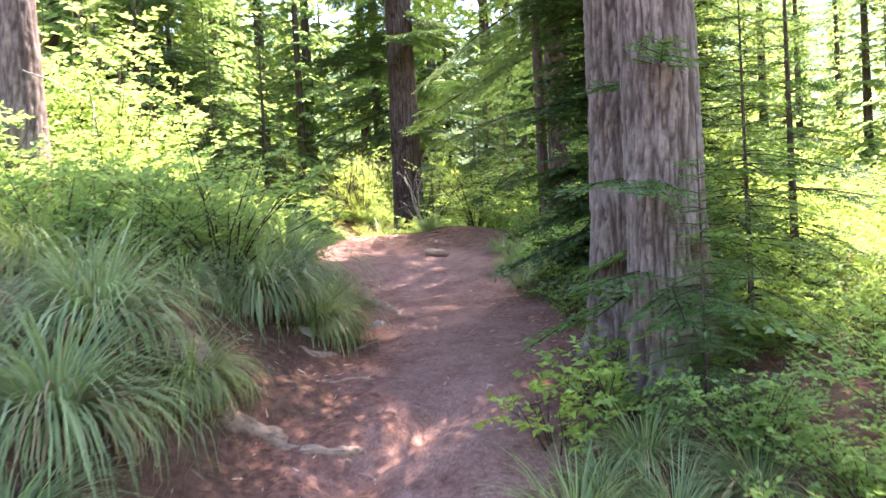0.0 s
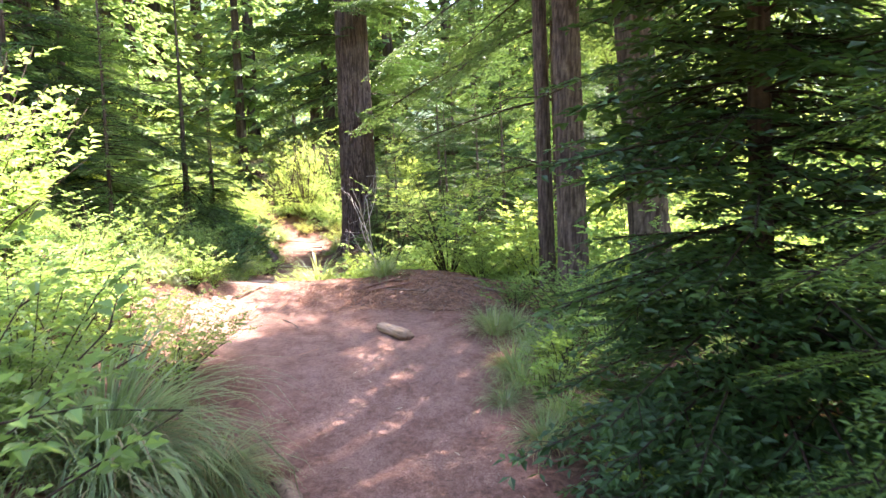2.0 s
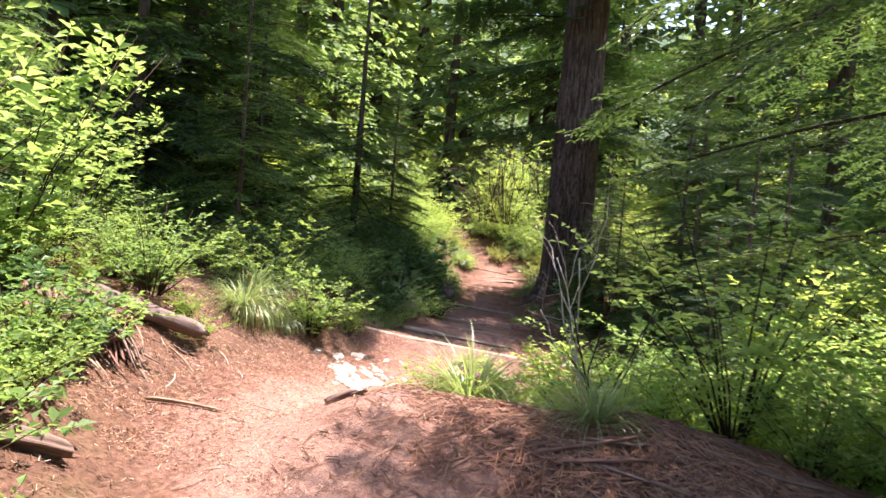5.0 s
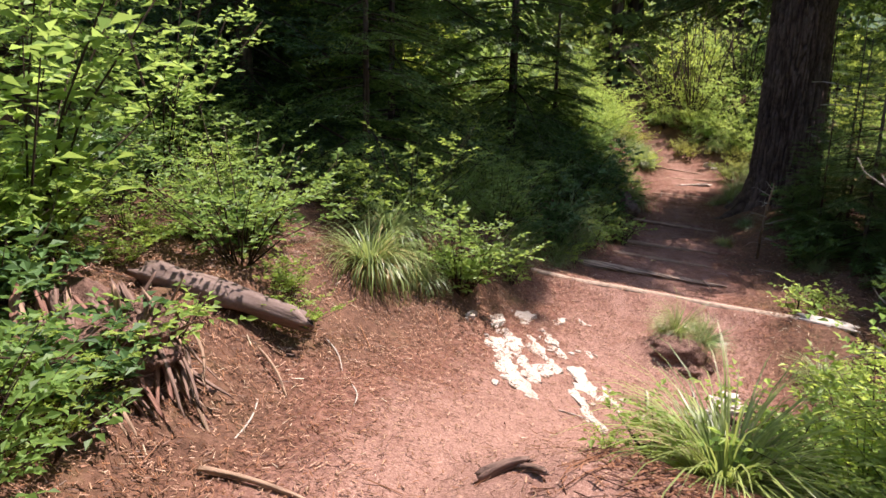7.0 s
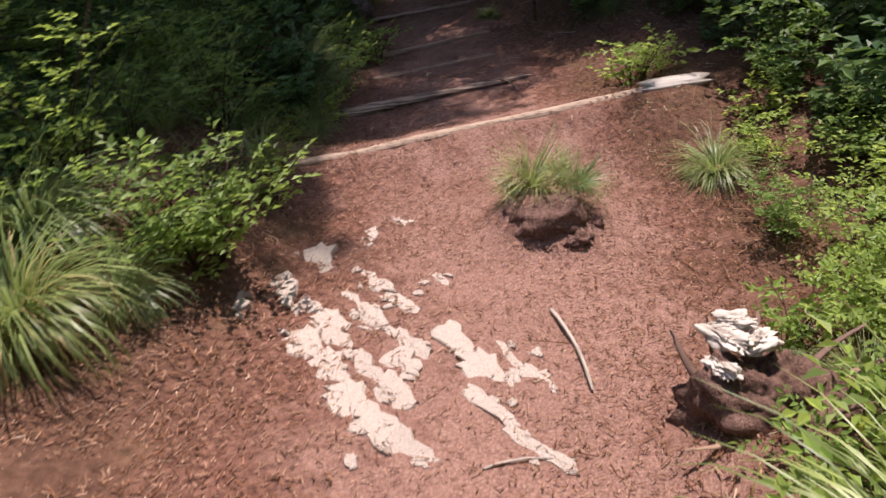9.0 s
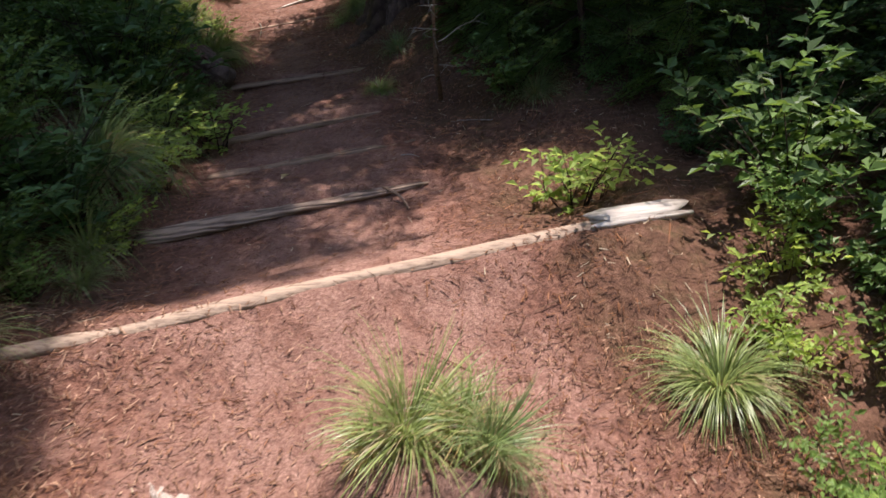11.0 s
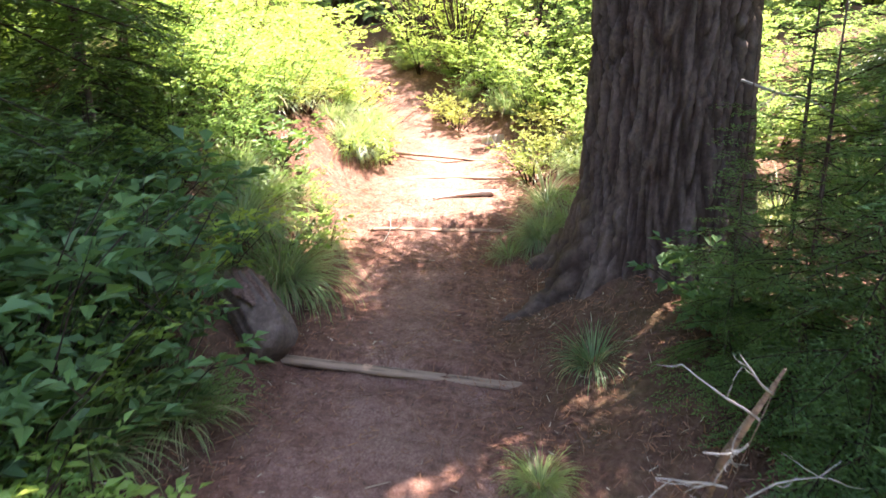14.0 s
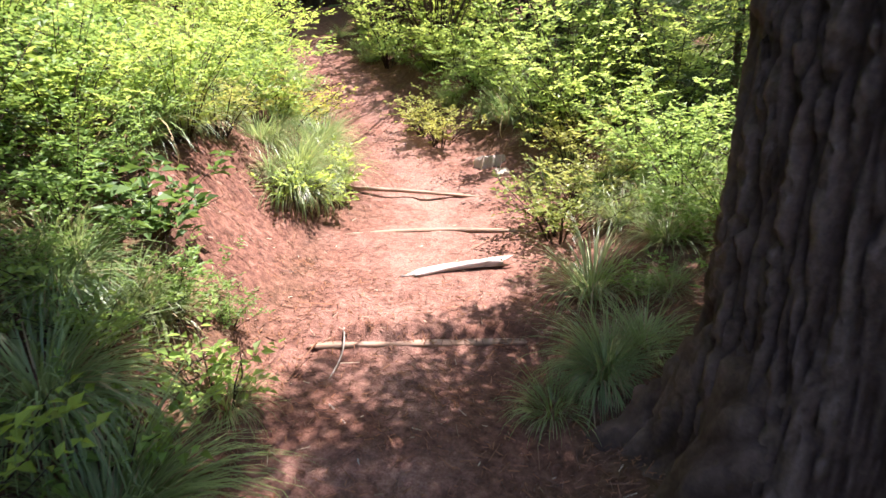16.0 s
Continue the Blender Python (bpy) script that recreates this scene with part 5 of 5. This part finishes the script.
# each bed of the rock: from x, y to x, y, half width
for x0, y0, x1, y1, wide in ((-2.20, 12.13, -2.13, 11.93, 0.085), (-2.26, 11.9, -2.14, 11.68, 0.05), (-2.12, 11.72, -1.86, 11.5, 0.055), (-2.04, 11.5, -1.5, 10.85, 0.06), (-1.9, 11.5, -1.5, 11.06, 0.045), (-1.65, 11.06, -1.38, 10.8, 0.05),
                             (-1.95, 11.78, -1.5, 11.34, 0.045), (-1.92, 11.95, -1.6, 11.66, 0.04), (-1.62, 11.4, -1.53, 11.26, 0.05), (-1.5, 11.55, -1.22, 11.17, 0.055), (-1.3, 11.48, -1.07, 11.18, 0.024), (-1.35, 11.17, -1.02, 10.82, 0.026),
                             (-1.98, 12.33, -1.94, 12.22, 0.05), (-1.88, 12.47, -1.8, 12.42, 0.035), (-1.6, 11.98, -1.53, 11.9, 0.025), (-2.36, 11.7, -2.3, 11.6, 0.05)):
    run = math.hypot(x1 - x0, y1 - y0)
    pieces = max(1, round(run / 0.2))
    turn = math.degrees(math.atan2(y1 - y0, x1 - x0))
    for k in range(pieces):
        f = (k + 0.5) / pieces
        x, y = x0 + (x1 - x0) * f + g.uniform(-0.012, 0.012), y0 + (y1 - y0) * f + g.uniform(-0.012, 0.012)
        child("stone", SLABS[int(g.integers(8))], outcrop).matrix_basis = pose(x, y, on_ground(x, y) + g.uniform(-0.009, 0.002), g.uniform(-5, 5), g.uniform(0, 8), turn + g.uniform(-8, 8)) @ Matrix.Diagonal((run / pieces * g.uniform(0.5, 0.6), wide * g.uniform(0.75, 1.05), g.uniform(0.009, 0.016), 1))
        for _ in range(2):      # flakes broken from the bed
            a, b = x + g.normal(0, 0.05), y + g.normal(0, 0.05)
            child("stone", SLABS[int(g.integers(8))], outcrop).matrix_basis = pose(a, b, on_ground(a, b) - 0.002, g.uniform(-8, 8), g.uniform(-6, 6), turn + g.uniform(-30, 30)) @ Matrix.Diagonal((g.uniform(0.015, 0.05), g.uniform(0.008, 0.02), 0.009, 1))

for x, y, s, lab in ((0.97, 5.08, 0.045, "small grey stone at the foot of the bank"), (-3.1, 20.4, 0.09, "pale stone at the trail edge"), (-2.98, 20.25, 0.05, "small pale stone in the dirt"), (2.1, 1.9, 0.07, "grey stone half sunk beside the trail"), (0.75, 4.2, 0.035, "pale stone on the earth bank")):
    rock = thing("stone", lab, "stone")
    child("rock", SLABS[int(g.integers(8))], rock)
    rock.matrix_basis = pose(x, y, on_ground(x, y), 8, -10, g.uniform(0, 360)) @ Matrix.Diagonal((s, s * 0.8, s * 0.6, 1))


# ---- stumps ----
def stump(label, x, y, wide, high, shards, seed, pale_at):
    """A rotten stump: a rugged dark heap with torn splinters and a bleached scrap of wood."""
    g = np.random.default_rng(seed)
    root = thing("rotten_stump", label, "stump")
    child("heart", lump_mesh("heart", seed, (wide, wide * 0.85, high), SOIL, 0.6), root)
    for k in range(shards):
        a = 2 * np.pi * (k + g.uniform(-0.3, 0.3)) / shards
        h = high * g.uniform(0.8, 1.7)
        me = log_mesh("splinter", seed + k + 1, h, wide * g.uniform(0.05, 0.1), wide * g.uniform(0.02, 0.04), ROTTEN if k % 3 else TIMBER, 0.5, 0.4, 0.02, 10, 0.05)
        child("splinter", me, root).matrix_basis = pose(np.cos(a) * wide * 0.55, np.sin(a) * wide * 0.5, 0, 0, -90 + g.uniform(15, 70), np.degrees(a) + g.uniform(-40, 40))
    for k, (dx, dy, dz, ln, turn) in enumerate(pale_at):
        me = lump_mesh("bleached_wood", seed + 40 + k, (ln * 0.5, 0.032, 0.022), TIMBER_PALE, 0.95)
        child("bleached_wood", me, root, "white weathered scrap of wood").matrix_basis = pose(dx, dy, dz, 0, -12, turn)
    root.matrix_basis = pose(x, y, on_ground(x, y, 0.02), 0, 0, 0)
    return root


stump("torn red-brown rotten stump overgrown with green leaves", -2.46, 9.2, 0.30, 0.2, 16, 80, ())
torn = thing("torn_root", "torn red-brown root flank of the rotten stump, sloping into the dirt", "root")
gt = np.random.default_rng(88)
for k in range(64):
    a, b = gt.uniform(0, 1), gt.uniform(0.15, 0.6)
    x, y = -2.5 + 0.18 * a, 8.88 + 0.5 * a
    me = log_mesh("splinter", 300 + k, b, gt.uniform(0.008, 0.02), gt.uniform(0.003, 0.008), (ROTTEN, RED_ROT, ROTTEN, TIMBER, ROTTEN)[k % 5], 0.8, 0.5, gt.uniform(-0.06, 0.06), 10, 0.08)
    e = (x + 0.8 * b, y - 0.1 * b + gt.uniform(-0.1, 0.12))
    child("splinter", me, torn).matrix_basis = between((x, y, on_ground(x, y) + gt.uniform(0.05, 0.26)), (*e, on_ground(*e) + gt.uniform(-0.02, 0.09)))
child("soil", lump_mesh("soil", 91, (0.26, 0.3, 0.16), SOIL, 0.8), torn, "dark crumbling soil").matrix_basis = pose(-2.4, 9.08, on_ground(-2.4, 9.08))
stump("low dark stump with a bleached white torn top", -0.46, 11.04, 0.22, 0.17, 9, 100, ((-0.1, 0.08, 0.2, 0.2, -60), (-0.06, 0.12, 0.22, 0.14, -25), (-0.12, 0.0, 0.17, 0.13, -70), (-0.02, 0.05, 0.2, 0.1, 20)))

# ---- clod of earth on the trail ----
clod = thing("earth_clod", "rugged clod of dark soil standing on the trail", "earth")
child("soil", lump_mesh("soil", 7, (0.19, 0.16, 0.12), SOIL, 0.4), clod)
for k, (dx, dy, s) in enumerate(((0.16, -0.14, 0.07), (-0.2, -0.06, 0.06), (0.02, -0.2, 0.055), (0.22, 0.02, 0.05))):
    child("crumb", lump_mesh("crumb", 20 + k, (s, s * 0.8, s * 0.7), SOIL, 0.9), clod).matrix_basis = pose(dx, dy, -0.06)
clod.matrix_basis = pose(-1.15, 12.36, on_ground(-1.15, 12.42) - 0.115)
for x, y, s, k, tilt in ((-1.2, 12.55, 0.85, 1, 30), (-1.05, 12.55, 0.75, 0, 40), (-0.98, 12.48, 0.6, 1, 50), (-1.28, 12.5, 0.6, 0, 20)):
    ob = put(SHORT[k], x, y, s, 0)
    ob.matrix_basis = pose(x, y, on_ground(-1.15, 12.42) - 0.03, tilt * -0.3, tilt, -20) @ Matrix.Scale(s, 4)
for seed, ends, r0, label in ((301, (-0.98, 9.62, -0.84, 9.72), 0.026, "small dark broken root stub at the edge of the sun"), (302, (-0.92, 9.72, -0.72, 9.6), 0.02, "dark root fork at the edge of the sun"), (303, (-1.45, 8.02, -1.25, 8.2), 0.05, "dark weathered root stub at the shaded trail edge")):
    timber(seed, label, ends, r0, r0 * 0.5, ROTTEN, 0.01, r0 * 1.2, 0.9, 0.02, "root_stub", "root stubs", "root", 0.5, 0.06)


# ---- dead standing wood ----
def twiggy(g, start, way, length, radius, depth, out):
    n = 6
    p = [np.array(start, float)]
    d = unit(np.array(way, float))
    for _ in range(n - 1):
        d = unit(d + g.normal(0, 0.16, 3) + np.array([0, 0, 0.03]))
        p.append(p[-1] + d * length / (n - 1))
    out.append(tube(np.array(p), np.linspace(radius, radius * 0.45, n), 6))
    if depth:
        for k in range(int(g.integers(2, 5))):
            i = int(g.integers(1, n))
            twiggy(g, p[i], d + g.normal(0, 0.65, 3), length * g.uniform(0.3, 0.6), radius * 0.5, depth - 1, out)
    return out


g = np.random.default_rng(33)
dead = thing("dead_shrub", "bare bleached dead shrub with forking twigs", "shrub")
for k in range(7):
    a = g.uniform(0, 2 * np.pi)
    me = mesh_of("bare_branch", *join(twiggy(g, (0, 0, -0.05), (0.35 * np.cos(a), 0.35 * np.sin(a), 1), g.uniform(0.55, 1.05), 0.0075, 2, [])), TWIG_PALE if k % 2 else BARK_TWIG, True)
    child("bare_branch", me, dead)
dead.matrix_basis = pose(0.45, 10.0, on_ground(0.45, 10.0))
snag = thing("snag", "grey dead sapling with broken twig stubs, leaning", "dead tree")
out = [tube(np.array([(0, 0, -0.05), (0.02, -0.08, 0.25), (0.07, -0.2, 0.55), (0.14, -0.34, 0.82)]), [0.017, 0.014, 0.011, 0.003], 9)]
child("stem", mesh_of("stem", *join(out), TIMBER, True), snag)
for k in range(9):
    f = 0.2 + 0.09 * k
    child("twig", mesh_of("twig", *join(twiggy(g, (0.14 * f, -0.34 * f, 0.82 * f), (g.normal(), g.normal(), 0.1), g.uniform(0.10, 0.24), 0.0032, 1, [])), TWIG_PALE, True), snag)
snag.matrix_basis = pose(-1.28, 15.56, on_ground(-1.28, 15.56))
for x, y, z, way, label in ((-1.2, 17.15, 1.5, (0.9, -0.5, 0.15), "bare bleached dead branch on the old fir"), (-1.1, 17.3, 1.25, (1.0, -0.3, 0.0), "bare dead branch on the old fir"), (-1.15, 17.2, 0.9, (1.0, -0.2, -0.15), "bare drooping dead branch on the old fir"),
                        (-1.7, 5.1, 1.3, (0.9, -0.2, -0.25), "dead drooping branch on the sunlit fir"), (2.15, 8.8, 1.2, (-0.8, -0.5, -0.2), "thin dead branch on the slender fir"), (2.2, 8.75, 1.8, (-0.9, -0.5, -0.1), "dead branch on the slender fir"), (2.9, 8.9, 1.5, (0.7, -0.6, -0.3), "dead branch on the leaning fir")):
    br = thing("dead_branch", label, "branch")
    child("bare_branch", mesh_of("bare_branch", *join(twiggy(g, (0, 0, 0), way, g.uniform(0.7, 1.0), 0.0065, 4, [])), TWIG_PALE if x < 0 else BARK_TWIG, True), br)
    br.matrix_basis = pose(x, y, on_ground(x, y) + z)
# slender many-stemmed alder above the sunlit steps
for x, y, s in ((-4.0, 22.3, 1.0), (-3.2, 23.0, 1.1), (-4.9, 23.2, 1.0)):
    alder = thing("alder", "many-stemmed alder with thin grey stems and sparse leaves", "tree", "alders")
    for k in range(8):
        a = g.uniform(0, 2 * np.pi)
        child("stem", mesh_of("stem", *join(twiggy(g, (0, 0, -0.05), (0.4 * np.cos(a), 0.4 * np.sin(a), 1), g.uniform(1.6, 2.6), 0.013, 2, [])), BARK_GREY, True), alder)
    child("foliage", TALL[1].children[1].data, alder)
    alder.matrix_basis = pose(x, y, on_ground(x, y), 0, 0, g.uniform(0, 360)) @ Matrix.Scale(s, 4)

# ---- sticks and litter ----
for seed, ends, r0, mat, label in ((1, (-1.50, 14.33, -1.36, 14.14), 0.012, TIMBER, "short broken stick on the trail"), (2, (-2.65, 10.45, -2.45, 10.66), 0.009, BARK_TWIG, "thin brown twig beside the log"), (3, (-2.04, 9.58, -1.84, 9.29), 0.008, TWIG_PALE, "pale forked twig on the needles"),
                             (4, (-1.78, 9.10, -1.36, 9.20), 0.02, TIMBER, "thick bare stick tapering to a point"), (5, (-1.1, 11.71, -0.95, 11.2), 0.012, TWIG_PALE, "long pale splinter on the dirt"), (6, (-1.24, 10.80, -1.0, 10.87), 0.007, TWIG_PALE, "thin yellow stick on the dirt"),
                             (7, (-0.15, 8.53, 0.06, 8.25), 0.012, BARK_TWIG, "dark twig on the shaded trail"), (8, (0.9, 9.0, 1.5, 9.3), 0.014, ROTTEN, "reddish stick on the heap of earth"), (9, (-1.45, 14.74, -1.36, 14.71), 0.006, TWIG_PALE, "small pale twig on the shaded dirt"), (10, (-1.2, 15.2, -0.85, 15.05), 0.007, TWIG_PALE, "thin curved twig at the trail edge"),
                             (11, (-3.1, 17.95, -3.05, 17.7), 0.005, TWIG_PALE, "thin pale stalk on the trail"), (12, (-2.98, 17.55, -2.77, 17.3), 0.005, TWIG_PALE, "thin pale stalk on the shaded trail"), (13, (1.42, 3.0, 1.52, 2.85), 0.006, TWIG_PALE, "short pale twig in the dirt"), (14, (0.55, 9.2, 1.3, 9.0), 0.012, ROTTEN, "rotten stick half buried in needles"),
                             (15, (1.1, 9.35, 1.8, 9.05), 0.016, ROTTEN, "broken reddish branch on the heap"), (16, (-2.3, 10.25, -2.05, 10.1), 0.006, TWIG_PALE, "short straw-coloured twig lying on needles"), (17, (-1.9, 10.0, -1.75, 9.85), 0.007, TWIG_PALE, "pale chip of wood on the dirt"), (18, (-2.35, 9.85, -2.0, 9.7), 0.012, TIMBER, "grey broken stick below the log")):
    timber(seed + 200, label, ends, r0 * 0.65, r0 * 0.4, mat, r0 * 0.7, r0 * 0.7, 0.9, 0.02, "stick", "sticks", "stick", 0.25, 0.02)
gs = np.random.default_rng(55)
for k in range(22):      # dead wood along the crest of the heap
    x, y = gs.uniform(0.3, 2.0), 9.45 + gs.normal(0, 0.2)
    a, ln, r0 = gs.normal(-0.12, 0.35), gs.uniform(0.2, 0.6), gs.uniform(0.005, 0.012)
    timber(400 + k, "reddish broken stick lying on the heap of earth", (x, y, x + ln * math.cos(a), y + ln * math.sin(a)), r0, r0 * 0.5, RED_ROT if k % 3 else ROTTEN, r0, r0 + gs.uniform(0, 0.04), 0.9, gs.uniform(-0.05, 0.05), "stick", "sticks on the heap", "stick", 0.4, 0.03)
leaf_ob = thing("fallen_leaf", "single dry yellow leaf lying on the trail", "leaf")
child("blade", mesh_of("blade", *blades(np.array([(-0.03, 0, 0.0)]), np.array([(1.0, 0, 0.15)]), np.array([(0, 0, 1.0)]), np.array([0.065]), np.array([0.045])), STRAW), leaf_ob)
leaf_ob.matrix_basis = pose(-2.01, 14.46, on_ground(-2.01, 14.46) + 0.018, 0, 0, 60)


def litter_mesh(name, seed, count, box, size, thick, mat, edge):
    """Needles, twigs and chips strewn over the earth."""
    g = np.random.default_rng(seed)
    x, y = g.uniform(box[0], box[1], count * 3), g.uniform(box[2], box[3], count * 3)
    u, _ = off_trail(x, y)
    keep = g.uniform(0, 1, len(x)) < np.clip(edge + u * 0.9, 0.08, 1) * (u < 1.6)
    x, y = x[keep][:count], y[keep][:count]
    n = len(x)
    a, ln = g.uniform(0, 2 * np.pi, n), size * g.lognormal(0, 0.45, n)
    d = np.stack([np.cos(a), np.sin(a)], -1)
    p0, p1 = np.stack([x, y], -1) - d * ln[:, None] / 2, np.stack([x, y], -1) + d * ln[:, None] / 2
    z0, z1 = ground_z(p0[:, 0], p0[:, 1]) + 0.008, ground_z(p1[:, 0], p1[:, 1]) + 0.008
    p0, p1 = np.column_stack([p0, z0]), np.column_stack([p1, z1 + g.uniform(0, 0.012, n)])
    s = np.column_stack([-d[:, 1], d[:, 0], np.zeros(n)]) * (thick * g.uniform(0.6, 1.4, n))[:, None]
    h = np.array([0, 0, 1.0]) * thick * 1.2
    v = np.stack([p0 - s, p0 + s, p0 + h, p1 - s * 0.6, p1 + s * 0.6, p1 + h * 0.6], 1).reshape(-1, 3)
    k = np.arange(n)[:, None] * 6
    f = np.concatenate([k + [[0, 3, 5, 2]], k + [[1, 2, 5, 4]], k + [[0, 1, 4, 3]]], 1).reshape(-1, 4)
    return mesh_of(name, v, f, mat)


LITTER = leaf_material("needle_litter", (0.08, 0.033, 0.02), (0.23, 0.11, 0.065), (0.2, 0.1, 0.05), through_share=0.05)
RED_LITTER = leaf_material("red_litter", (0.10, 0.036, 0.022), (0.32, 0.135, 0.075), (0.25, 0.1, 0.05), through_share=0.05)
TAN_LITTER = leaf_material("tan_litter", (0.2, 0.095, 0.055), (0.44, 0.26, 0.165), (0.3, 0.18, 0.1), through_share=0.05)
CHIP = leaf_material("pale_chips", (0.30, 0.21, 0.13), (0.52, 0.42, 0.29), (0.4, 0.3, 0.2), through_share=0.05)
for name, label, args in (("needle_litter", "fallen brown fir needles strewn on the earth", (1, 95000, (-5, 3.6, 2, 21), 0.03, 0.0016, LITTER, 0.3)), ("twig_litter", "small broken twigs strewn along the trail", (2, 1500, (-5, 3.6, 2, 21), 0.10, 0.003, LITTER, 0.12)),
                          ("wood_chips", "pale chips and straws scattered on the dirt", (3, 5200, (-4.5, 3, 2, 20), 0.022, 0.002, CHIP, 0.5)), ("bark_litter", "brown bark flakes and needles covering the bend of the trail", (5, 20000, (-3.2, 0.0, 8.5, 13.2), 0.018, 0.0022, LITTER, 0.75)), ("tan_litter", "tan chips of wood and bark over the bend of the trail", (6, 16000, (-3.2, 0.0, 8.5, 13.2), 0.016, 0.0022, TAN_LITTER, 1.2)), ("step_litter", "brown flakes and needles on the stepped trail", (7, 16000, (-3.6, -0.4, 13.2, 18.5), 0.02, 0.0022, LITTER, 0.9)), ("heap_litter", "reddish twigs and bark on the heap of earth", (4, 9000, (-0.7, 2.5, 8.7, 10.3), 0.09, 0.0032, RED_LITTER, 0.9))):
    tagged(new(name, litter_mesh(name, *args)), label, "litter", kind="stuff")
